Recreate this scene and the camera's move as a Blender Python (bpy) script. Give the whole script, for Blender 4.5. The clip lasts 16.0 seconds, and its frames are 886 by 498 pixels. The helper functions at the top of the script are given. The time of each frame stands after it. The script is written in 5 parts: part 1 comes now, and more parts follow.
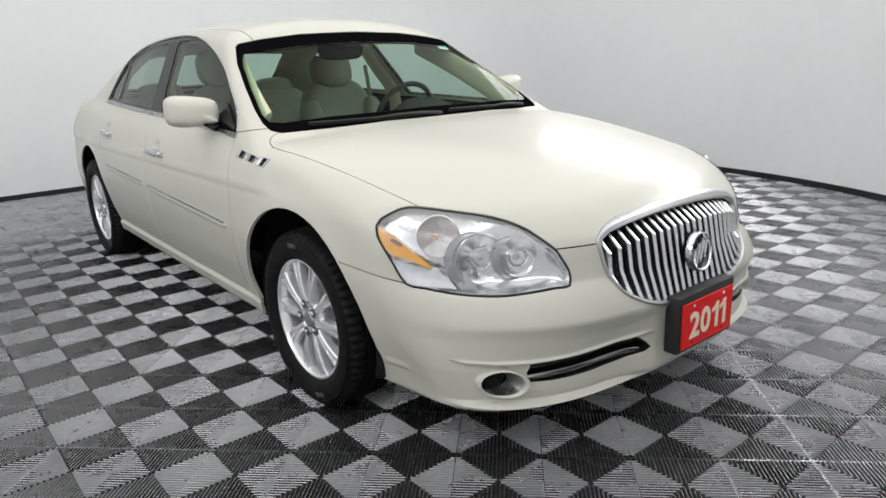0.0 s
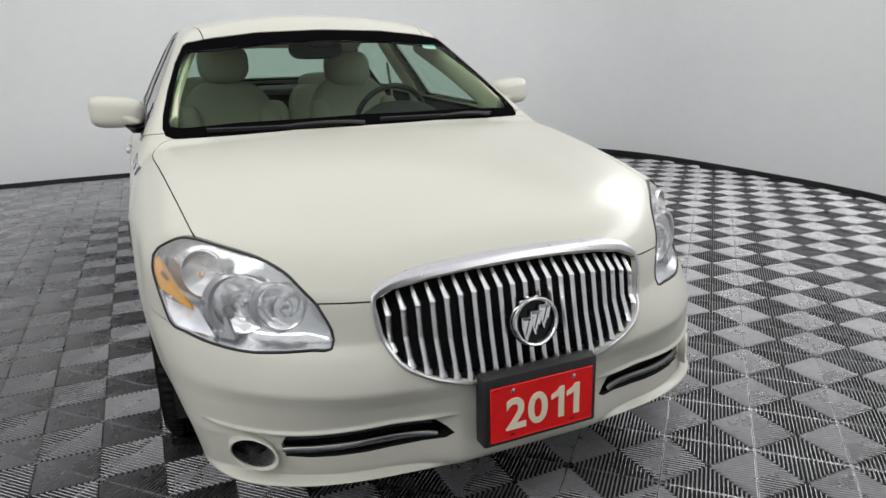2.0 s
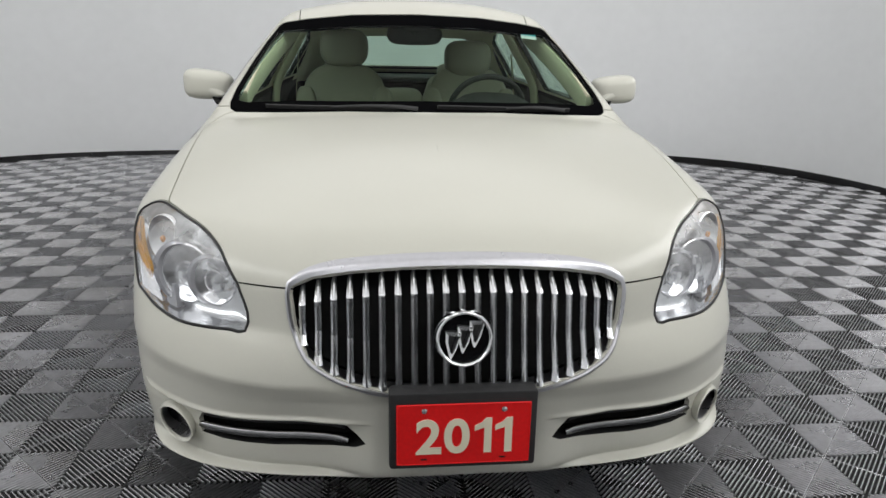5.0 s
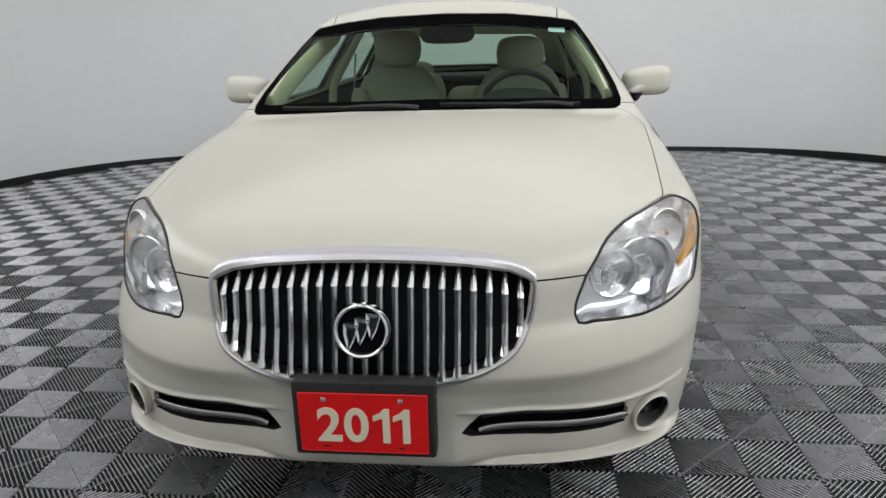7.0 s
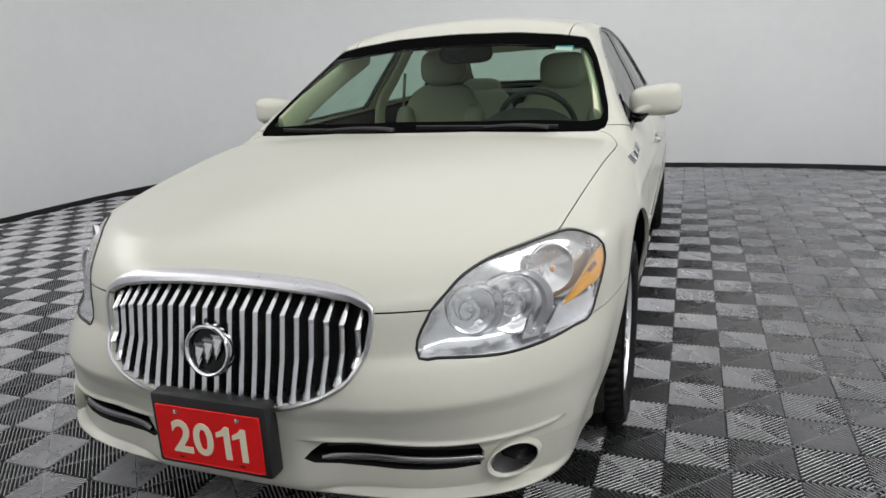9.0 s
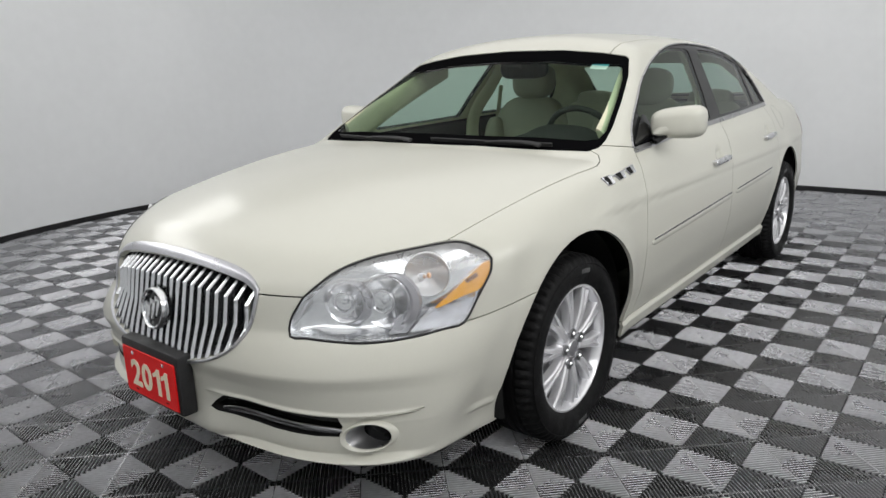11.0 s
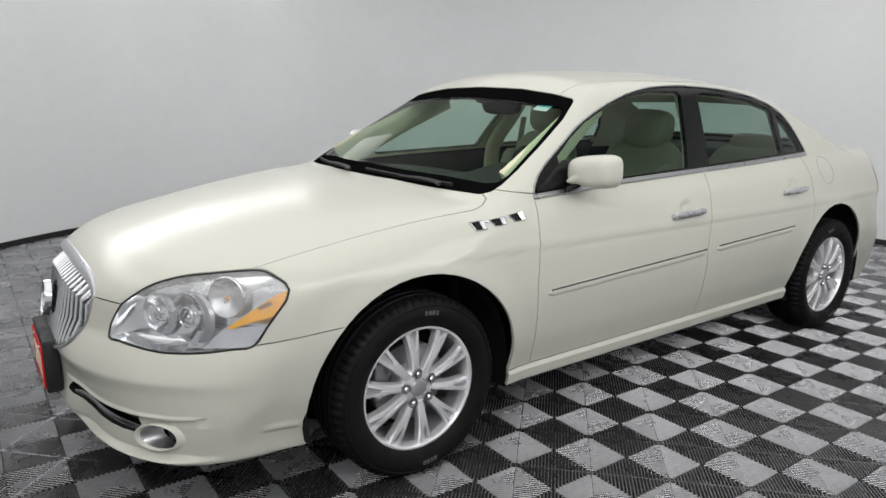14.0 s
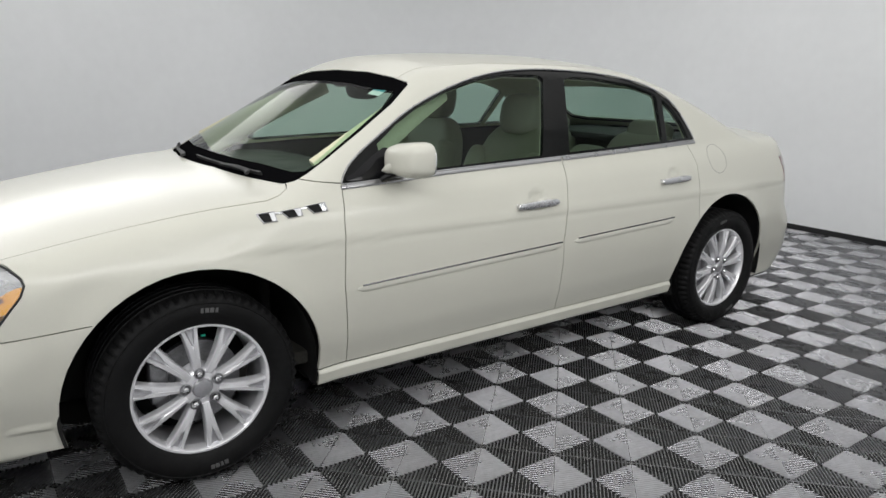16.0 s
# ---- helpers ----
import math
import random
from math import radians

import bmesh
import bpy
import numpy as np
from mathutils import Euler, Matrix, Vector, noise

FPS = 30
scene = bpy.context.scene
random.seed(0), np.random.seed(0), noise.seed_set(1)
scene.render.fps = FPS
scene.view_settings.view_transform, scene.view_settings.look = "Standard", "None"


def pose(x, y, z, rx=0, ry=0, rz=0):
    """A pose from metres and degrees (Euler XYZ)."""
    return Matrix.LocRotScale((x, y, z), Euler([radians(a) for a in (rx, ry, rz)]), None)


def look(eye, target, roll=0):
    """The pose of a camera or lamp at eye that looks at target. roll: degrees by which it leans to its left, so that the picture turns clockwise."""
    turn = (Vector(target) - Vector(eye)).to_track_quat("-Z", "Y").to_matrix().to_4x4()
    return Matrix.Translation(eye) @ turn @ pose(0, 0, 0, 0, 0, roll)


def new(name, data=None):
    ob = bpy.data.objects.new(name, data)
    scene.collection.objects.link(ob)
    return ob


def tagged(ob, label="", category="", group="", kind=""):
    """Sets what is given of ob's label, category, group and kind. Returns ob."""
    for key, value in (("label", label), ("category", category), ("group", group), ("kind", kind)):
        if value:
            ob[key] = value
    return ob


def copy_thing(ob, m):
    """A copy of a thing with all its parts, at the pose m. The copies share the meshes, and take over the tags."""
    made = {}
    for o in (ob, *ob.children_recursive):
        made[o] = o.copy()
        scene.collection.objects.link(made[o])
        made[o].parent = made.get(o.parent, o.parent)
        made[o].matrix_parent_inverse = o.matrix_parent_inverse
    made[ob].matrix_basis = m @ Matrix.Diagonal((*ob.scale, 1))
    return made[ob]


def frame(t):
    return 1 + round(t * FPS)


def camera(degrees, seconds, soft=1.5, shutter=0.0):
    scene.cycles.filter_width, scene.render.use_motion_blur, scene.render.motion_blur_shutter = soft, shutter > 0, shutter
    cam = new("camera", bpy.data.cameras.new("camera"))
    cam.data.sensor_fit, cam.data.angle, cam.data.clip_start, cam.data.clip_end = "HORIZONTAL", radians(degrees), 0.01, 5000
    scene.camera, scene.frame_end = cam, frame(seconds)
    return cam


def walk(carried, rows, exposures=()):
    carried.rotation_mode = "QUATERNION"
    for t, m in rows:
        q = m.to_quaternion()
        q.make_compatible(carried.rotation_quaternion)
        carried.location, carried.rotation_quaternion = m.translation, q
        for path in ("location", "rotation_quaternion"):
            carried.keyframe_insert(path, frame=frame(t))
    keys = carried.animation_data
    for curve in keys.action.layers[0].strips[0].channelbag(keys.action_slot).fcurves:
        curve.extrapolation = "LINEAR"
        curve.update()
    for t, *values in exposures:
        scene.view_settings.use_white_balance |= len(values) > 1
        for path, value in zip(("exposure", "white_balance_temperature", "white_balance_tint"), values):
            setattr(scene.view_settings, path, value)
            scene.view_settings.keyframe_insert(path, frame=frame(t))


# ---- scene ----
cam = camera(66.43, 16.0)
# seconds, x, y, z, yaw, pitch, roll
PATH = [
    (0.0, -1.9721, -3.6130, 1.2494, -39.717, -15.802, 2.177),
    (0.5, -1.6219, -3.6777, 1.2802, -37.124, -16.284, 0.796),
    (1.0, -1.3530, -3.8086, 1.2726, -31.374, -15.581, 1.938),
    (1.5, -1.0910, -3.9067, 1.2767, -25.843, -15.566, -0.556),
    (2.0, -0.8468, -3.8816, 1.2764, -23.906, -16.252, 1.518),
    (2.5, -0.7098, -3.9225, 1.2473, -16.064, -16.758, 1.245),
    (3.0, -0.5572, -3.9633, 1.2305, -10.795, -17.028, 0.587),
    (3.5, -0.4899, -3.9675, 1.2112, -11.725, -16.827, 0.300),
    (4.0, -0.4278, -3.9509, 1.2002, -9.681, -16.273, 0.171),
    (4.5, -0.3308, -3.8974, 1.2222, -7.613, -16.320, -1.166),
    (5.0, -0.1923, -3.8879, 1.2238, -5.555, -16.180, -1.014),
    (7.5, 0.5144, -3.9157, 1.2209, 8.911, -16.323, 2.803),
    (8.0, 0.6899, -3.8720, 1.2061, 11.552, -17.058, 3.703),
    (8.5, 0.8519, -3.7643, 1.2455, 14.539, -15.788, 1.910),
    (9.0, 1.0705, -3.7339, 1.2449, 19.560, -15.022, 2.769),
    (11.5, 2.0936, -3.3277, 1.2894, 41.131, -14.336, 0.418),
    (12.0, 2.2163, -3.1553, 1.3219, 41.932, -14.743, -0.749),
    (12.5, 2.3843, -3.0510, 1.3117, 43.652, -14.766, 1.119),
    (13.0, 2.5791, -2.9886, 1.3106, 47.609, -14.901, -0.632),
    (13.5, 2.6636, -2.8671, 1.3219, 51.163, -13.928, -0.978),
    (14.0, 2.7412, -2.7103, 1.3504, 54.492, -12.808, -0.967),
    (14.5, 2.9015, -2.5538, 1.3524, 55.535, -13.066, 0.869),
    (15.0, 3.0019, -2.4600, 1.3556, 57.300, -13.486, -0.724),
    (15.5, 3.0278, -2.2955, 1.3485, 56.594, -14.468, -1.433),
    (16.0, 3.0509, -2.0158, 1.3620, 55.204, -14.112, -1.153),
]
walk(cam, [(t, pose(x, y, z, 90 + pitch, roll, yaw)) for t, x, y, z, yaw, pitch, roll in PATH],
     [(0.0, 0.25), (1.0, 0.2), (2.0, 0.06), (2.6, -0.08), (4.0, -0.04), (5.0, 0.0), (7.5, -0.07), (9.0, -0.03), (11.5, 0.0), (16.0, 0.0)])

# ---- light: a round photo booth, lit by an unseen ceiling diffuser and added wall panels ----
world = bpy.data.worlds.new("booth_world")
scene.world = world
world.use_nodes = True
world.node_tree.nodes["Background"].inputs[0].default_value = (1, 1, 1, 1)
world.node_tree.nodes["Background"].inputs[1].default_value = 0.05
ROOM_C, ROOM_R, ROOM_H = (-0.2, 0.55), 4.92, 3.6


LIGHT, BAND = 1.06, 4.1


def lamp_material(name, strength, color=(1, 0.995, 0.985)):
    m = bpy.data.materials.new(name)
    m.use_nodes = True
    nt = m.node_tree
    nt.nodes.remove(nt.nodes["Principled BSDF"])
    em = nt.nodes.new("ShaderNodeEmission")
    em.inputs[0].default_value = (*color, 1)
    em.inputs[1].default_value = strength
    nt.links.new(em.outputs[0], nt.nodes["Material Output"].inputs[0])
    return m


def light_panel(r0, r1, z, strength, parent, n=96):
    """One ring of a round diffuser under the ceiling, facing down."""
    at = lambda r, i: (ROOM_C[0] + 0.2 + r * math.cos(2 * math.pi * i / n), ROOM_C[1] - 0.65 + r * math.sin(2 * math.pi * i / n), z)
    me = bpy.data.meshes.new("diffuser")
    me.from_pydata([at(r, i) for i in range(n) for r in (r0, r1)], [], [(2 * i, 2 * ((i + 1) % n), 2 * ((i + 1) % n) + 1, 2 * i + 1) for i in range(n)])
    me.materials.append(lamp_material("diffuser_light", strength))
    ob = new("diffuser", me)
    ob.parent = parent
    return ob


ceiling_light = new("ceiling_light")
tagged(ceiling_light, "wide round white diffuser under the ceiling", "ceiling light")
for k in range(12):
    light_panel(0.02 + 0.34 * k, 0.36 + 0.34 * k, ROOM_H - 0.06, LIGHT * (0.8 + 0.2 * math.sin(math.pi * k / 11)), ceiling_light)
# added glowing panels, out of view on the upper wall, to brighten the car's sides
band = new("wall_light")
tagged(band, "added unseen glowing panels high on the curved wall that brighten the car's sides", "wall light")
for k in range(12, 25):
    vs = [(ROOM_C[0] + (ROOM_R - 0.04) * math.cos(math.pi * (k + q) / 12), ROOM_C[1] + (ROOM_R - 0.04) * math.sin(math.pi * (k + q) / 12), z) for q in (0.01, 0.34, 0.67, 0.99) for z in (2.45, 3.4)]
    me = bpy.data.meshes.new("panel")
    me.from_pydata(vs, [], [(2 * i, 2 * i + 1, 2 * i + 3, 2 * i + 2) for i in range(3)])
    # the added panels on either side of the front opening glow strongest
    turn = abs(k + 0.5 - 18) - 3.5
    me.materials.append(lamp_material("fill_glow", BAND * (1.3 if k > 18 else 1.0) * (0.35 + 0.65 * math.exp(-(turn / 2.2) ** 2) if k < 22 else 0.95)))
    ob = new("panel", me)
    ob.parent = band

# ---- materials ----


def mat(name, color=(0.8, 0.8, 0.8), rough=0.5, metal=0.0, **kw):
    m = bpy.data.materials.new(name)
    m.use_nodes = True
    b = m.node_tree.nodes["Principled BSDF"]
    b.inputs["Base Color"].default_value = (*color, 1)
    b.inputs["Roughness"].default_value = rough
    b.inputs["Metallic"].default_value = metal
    for key, val in kw.items():
        b.inputs[key.replace("_", " ")].default_value = val
    return m


def vary(m, color, scales=(3.0, 40.0), amount=(0.06, 0.04), rough=None, rough_amount=0.1, bump=0.0, bump_scale=300.0, per_object=0.0):
    """Two sizes of stains in the colour, streaks in the gloss and a fine relief."""
    nt = m.node_tree
    b = nt.nodes["Principled BSDF"]
    tc = nt.nodes.new("ShaderNodeTexCoord")
    val = None
    for sc, am in zip(scales, amount):
        nz = nt.nodes.new("ShaderNodeTexNoise")
        nz.inputs["Scale"].default_value = sc
        nz.inputs["Detail"].default_value = 6
        nt.links.new(tc.outputs["Object"], nz.inputs["Vector"])
        mr = nt.nodes.new("ShaderNodeMapRange")
        mr.inputs[1].default_value, mr.inputs[2].default_value = 0.3, 0.7
        mr.inputs[3].default_value, mr.inputs[4].default_value = 1 - am, 1 + am
        nt.links.new(nz.outputs[0], mr.inputs[0])
        if val is None:
            val = mr.outputs[0]
        else:
            mu = nt.nodes.new("ShaderNodeMath")
            mu.operation = "MULTIPLY"
            nt.links.new(val, mu.inputs[0])
            nt.links.new(mr.outputs[0], mu.inputs[1])
            val = mu.outputs[0]
    if per_object:
        oi = nt.nodes.new("ShaderNodeObjectInfo")
        mr = nt.nodes.new("ShaderNodeMapRange")
        mr.inputs[3].default_value, mr.inputs[4].default_value = 1 - per_object, 1 + per_object
        nt.links.new(oi.outputs["Random"], mr.inputs[0])
        mu = nt.nodes.new("ShaderNodeMath")
        mu.operation = "MULTIPLY"
        nt.links.new(val, mu.inputs[0])
        nt.links.new(mr.outputs[0], mu.inputs[1])
        val = mu.outputs[0]
    vm = nt.nodes.new("ShaderNodeVectorMath")
    vm.operation = "SCALE"
    vm.inputs[0].default_value = color
    nt.links.new(val, vm.inputs["Scale"])
    nt.links.new(vm.outputs[0], b.inputs["Base Color"])
    if rough is not None:
        nz = nt.nodes.new("ShaderNodeTexNoise")
        nz.inputs["Scale"].default_value = scales[0] * 2.3
        nz.inputs["Detail"].default_value = 5
        nt.links.new(tc.outputs["Object"], nz.inputs["Vector"])
        mr = nt.nodes.new("ShaderNodeMapRange")
        mr.inputs[1].default_value, mr.inputs[2].default_value = 0.3, 0.7
        mr.inputs[3].default_value, mr.inputs[4].default_value = rough - rough_amount, rough + rough_amount
        nt.links.new(nz.outputs[0], mr.inputs[0])
        nt.links.new(mr.outputs[0], b.inputs["Roughness"])
    if bump:
        nz = nt.nodes.new("ShaderNodeTexNoise")
        nz.inputs["Scale"].default_value = bump_scale
        nz.inputs["Detail"].default_value = 3
        nt.links.new(tc.outputs["Object"], nz.inputs["Vector"])
        bp = nt.nodes.new("ShaderNodeBump")
        bp.inputs["Strength"].default_value = bump
        bp.inputs["Distance"].default_value = 0.002
        nt.links.new(nz.outputs[0], bp.inputs["Height"])
        nt.links.new(bp.outputs[0], b.inputs["Normal"])
    return m


def glass(name, tint, gloss=0.04, rough=0.0, haze=0.0, power=5.5):
    """A thin pane: tinted see-through with a mirror film that grows at grazing view."""
    m = bpy.data.materials.new(name)
    m.use_nodes = True
    nt = m.node_tree
    nt.nodes.remove(nt.nodes["Principled BSDF"])
    out = nt.nodes["Material Output"]
    tr = nt.nodes.new("ShaderNodeBsdfTransparent")
    tr.inputs[0].default_value = (*tint, 1)
    gl = nt.nodes.new("ShaderNodeBsdfGlossy")
    gl.inputs["Roughness"].default_value = rough
    fr = nt.nodes.new("ShaderNodeLayerWeight")
    pw = nt.nodes.new("ShaderNodeMath")
    pw.operation = "POWER"
    pw.inputs[1].default_value = power
    nt.links.new(fr.outputs["Facing"], pw.inputs[0])
    mx = nt.nodes.new("ShaderNodeMixShader")
    ad = nt.nodes.new("ShaderNodeMath")
    ad.operation = "ADD"
    ad.inputs[1].default_value = gloss
    nt.links.new(pw.outputs[0], ad.inputs[0])
    nt.links.new(ad.outputs[0], mx.inputs[0])
    nt.links.new(tr.outputs[0], mx.inputs[1])
    nt.links.new(gl.outputs[0], mx.inputs[2])
    last = mx.outputs[0]
    if haze:
        # a weathered, milky surface
        df = nt.nodes.new("ShaderNodeBsdfDiffuse")
        df.inputs[0].default_value = (0.85, 0.85, 0.85, 1)
        hz = nt.nodes.new("ShaderNodeMixShader")
        tc = nt.nodes.new("ShaderNodeTexCoord")
        sp = nt.nodes.new("ShaderNodeSeparateXYZ")
        nz = nt.nodes.new("ShaderNodeTexNoise")
        nz.inputs["Scale"].default_value = 22.0
        nz.inputs["Detail"].default_value = 5
        nt.links.new(tc.outputs["Object"], sp.inputs[0])
        nt.links.new(tc.outputs["Object"], nz.inputs["Vector"])
        mr = nt.nodes.new("ShaderNodeMapRange")
        mr.inputs[1].default_value, mr.inputs[2].default_value = 0.66, 0.80
        mr.inputs[3].default_value, mr.inputs[4].default_value = haze * 0.7, haze * 3.4
        nt.links.new(sp.outputs["Z"], mr.inputs[0])
        mu = nt.nodes.new("ShaderNodeMath")
        mu.operation = "MULTIPLY"
        nt.links.new(mr.outputs[0], mu.inputs[0])
        ad2 = nt.nodes.new("ShaderNodeMath")
        ad2.operation = "ADD"
        ad2.inputs[1].default_value = 0.5
        nt.links.new(nz.outputs[0], ad2.inputs[0])
        nt.links.new(ad2.outputs[0], mu.inputs[1])
        nt.links.new(mu.outputs[0], hz.inputs[0])
        nt.links.new(last, hz.inputs[1])
        nt.links.new(df.outputs[0], hz.inputs[2])
        last = hz.outputs[0]
    nt.links.new(last, out.inputs[0])
    return m


PAINT = (0.605, 0.60, 0.53)
M_PAINT = vary(mat("ivory_pearl_paint", PAINT, 0.45, 0.0, Specular_IOR_Level=0.2, Coat_Weight=0.75, Coat_Roughness=0.19), PAINT, (1.3, 700.0), (0.015, 0.05), 0.45, 0.04, 0.03, 1500.0)
M_WALL = vary(mat("white_wall", rough=0.8), (0.86, 0.875, 0.885), (0.6, 9.0), (0.03, 0.012), 0.8, 0.08, 0.1, 120.0)
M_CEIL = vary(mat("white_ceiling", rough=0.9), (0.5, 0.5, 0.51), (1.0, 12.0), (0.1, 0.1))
M_BAY = vary(mat("grey_bay_wall", rough=0.9), (0.4, 0.4, 0.41), (0.8, 10.0), (0.15, 0.08))
M_TILE = vary(mat("silver_grey_plastic_tile", rough=0.28, metal=0.95), (0.52, 0.52, 0.54), (2.5, 45.0), (0.12, 0.1), 0.28, 0.05, 0.12, 500.0, 0.05)
# subfloor colour is near-black to hold the shade between the ribs
M_UNDER = vary(mat("shaded_subfloor", rough=0.9), (0.012, 0.012, 0.012), (1.5, 20.0), (0.2, 0.2))
M_BLACK = vary(mat("black_trim", rough=0.35), (0.012, 0.012, 0.013), (5.0, 60.0), (0.2, 0.1), 0.35, 0.08)
M_GLOSSBLACK = mat("glossy_black", (0.006, 0.006, 0.007), 0.1, 0.0, Specular_IOR_Level=0.25)
M_SURBLACK = vary(mat("black_window_frame", rough=0.25, Specular_IOR_Level=0.14), (0.009, 0.0095, 0.0095), (5.0, 60.0), (0.2, 0.1), 0.2, 0.05)
M_FRIT = mat("black_ceramic_border", (0.004, 0.004, 0.0045), 0.5, 0.0, Specular_IOR_Level=0.0)
M_MATTEBLACK = vary(mat("matte_black_plastic", rough=0.6), (0.018, 0.018, 0.019), (8.0, 90.0), (0.2, 0.15), 0.6, 0.1, 0.3, 600.0)
# near-black for hollows, gaps and hidden parts, with their shade in the colour
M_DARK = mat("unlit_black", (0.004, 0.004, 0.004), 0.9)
M_CHROME = vary(mat("chrome", metal=1.0, rough=0.08), (0.86, 0.87, 0.88), (6.0, 80.0), (0.03, 0.03), 0.09, 0.04)
M_SURROUND = vary(mat("satin_chrome_surround", metal=1.0, rough=0.3), (0.54, 0.54, 0.57), (6.0, 80.0), (0.03, 0.03), 0.3, 0.04)
M_SLAT = vary(mat("slat_chrome", metal=1.0, rough=0.22), (0.76, 0.77, 0.79), (6.0, 80.0), (0.03, 0.03), 0.22, 0.05)
M_SATIN = vary(mat("satin_silver", metal=1.0, rough=0.28), (0.72, 0.72, 0.74), (6.0, 120.0), (0.05, 0.05), 0.28, 0.06)
M_ALLOY = vary(mat("silver_alloy", metal=0.6, rough=0.22), (0.92, 0.92, 0.94), (12.0, 500.0), (0.015, 0.02), 0.21, 0.03)
M_TRIM = vary(mat("grey_trim_metal", metal=0.9, rough=0.3), (0.42, 0.42, 0.43), (6.0, 120.0), (0.05, 0.05), 0.3, 0.06)
# chrome with the dark surroundings it mirrors put into the colour
M_STRIP = vary(mat("darkened_chrome", metal=1.0, rough=0.2), (0.24, 0.24, 0.245), (6.0, 120.0), (0.05, 0.05), 0.2, 0.05)
# greyer copy of the wheel's silver, for shade in the grooves and barrel
M_POCKET = vary(mat("shaded_alloy", metal=0.7, rough=0.3), (0.50, 0.50, 0.52), (12.0, 200.0), (0.05, 0.05), 0.4, 0.05)
M_RUBBER = vary(mat("tyre_rubber", rough=0.7, Specular_IOR_Level=0.2), (0.005, 0.005, 0.0053), (10.0, 120.0), (0.25, 0.2), 0.62, 0.1, 0.4, 400.0)
M_RED = vary(mat("red_plate", rough=0.4, Specular_IOR_Level=0.3), (0.86, 0.011, 0.012), (12.0, 120.0), (0.05, 0.05), 0.45, 0.06)
M_CREAM = mat("cream_lettering", (0.93, 0.86, 0.66), 0.5)
M_AMBER = mat("amber_lens", (1.0, 0.46, 0.0), 0.15, 0.0, Coat_Weight=1.0)
M_AMBER_BULB = mat("amber_bulb", (0.9, 0.36, 0.02), 0.2)
M_LENS = glass("clear_lamp_lens", (0.95, 0.96, 0.97), 0.05, 0.03, 0.095)
M_LAMP = vary(mat("silver_lamp_bowl", metal=1.0, rough=0.22), (0.9, 0.9, 0.92), (8.0, 40.0), (0.05, 0.04), 0.2, 0.04)
M_AMBERDARK = mat("brown_slot", (0.25, 0.1, 0.01), 0.4)
M_LAMPDARK = vary(mat("grey_lamp_wedge", rough=0.3, metal=0.6), (0.5, 0.5, 0.53), (6.0, 30.0), (0.05, 0.03), 0.3, 0.05)
M_LAMPSOFT = vary(mat("soft_silver_bowl", metal=1.0, rough=0.4), (0.8, 0.8, 0.81), (8.0, 40.0), (0.05, 0.04), 0.4, 0.04)
M_LAMPGREY = vary(mat("silver_lamp_housing", rough=0.18, metal=0.95), (0.78, 0.79, 0.80), (6.0, 30.0), (0.05, 0.03), 0.18, 0.04)
M_SCREEN = glass("windscreen_glass", (0.73, 0.85, 0.76), 0.01, power=8.0)
M_PANE = glass("green_tinted_glass", (0.56, 0.68, 0.62), 0.02)
M_LEATHER = vary(mat("beige_leather", rough=0.5), (0.30, 0.28, 0.215), (4.0, 60.0), (0.08, 0.06), 0.5, 0.08, 0.5, 260.0)
M_BEIGE = vary(mat("beige_trim", rough=0.8), (0.70, 0.68, 0.50), (4.0, 80.0), (0.06, 0.05), 0.8, 0.05, 0.3, 500.0)
M_DASH = vary(mat("charcoal_dash", rough=0.65), (0.022, 0.023, 0.022), (6.0, 90.0), (0.15, 0.15), 0.65, 0.1, 0.4, 500.0)
M_CARPET = vary(mat("dark_carpet", rough=0.95), (0.05, 0.048, 0.042), (12.0, 150.0), (0.2, 0.2))
M_STICKER = mat("white_sticker", (0.7, 0.78, 0.8), 0.5)
M_TEAL = mat("teal_print", (0.05, 0.32, 0.42), 0.5)
M_STEEL = vary(mat("brake_steel", metal=0.9, rough=0.4), (0.26, 0.26, 0.27), (20.0, 200.0), (0.2, 0.15), 0.4, 0.1)
M_TAIL = mat("dark_red_lens", (0.12, 0.006, 0.006), 0.12, 0.0, Coat_Weight=1.0)
M_GREEN = mat("green_paint_mark", (0.02, 0.45, 0.3), 0.5)

# ---- the booth ----


def link_mesh(name, verts, faces, material, parent=None, label="", smooth=False):
    me = bpy.data.meshes.new(name)
    me.from_pydata([tuple(map(float, v)) for v in verts], [], [tuple(int(i) for i in f) for f in faces])
    if material:
        me.materials.append(material)
    if smooth:
        me.polygons.foreach_set("use_smooth", [True] * len(me.polygons))
    me.update()
    ob = new(name, me)
    if parent:
        ob.parent = parent
    if label:
        ob["label"] = label
    return ob


def wall_at(r, a):
    """A place on the wall's plan: a half circle in front, a flatter curve at the back."""
    c, q = math.cos(a), math.sin(a)
    if q <= 1e-9:
        return ROOM_C[0] + r * c, ROOM_C[1] + r * q
    return ROOM_C[0] + r * math.copysign(abs(c) ** (2 / 3.7), c), ROOM_C[1] + (r - 0.92) * q ** (2 / 3.7)


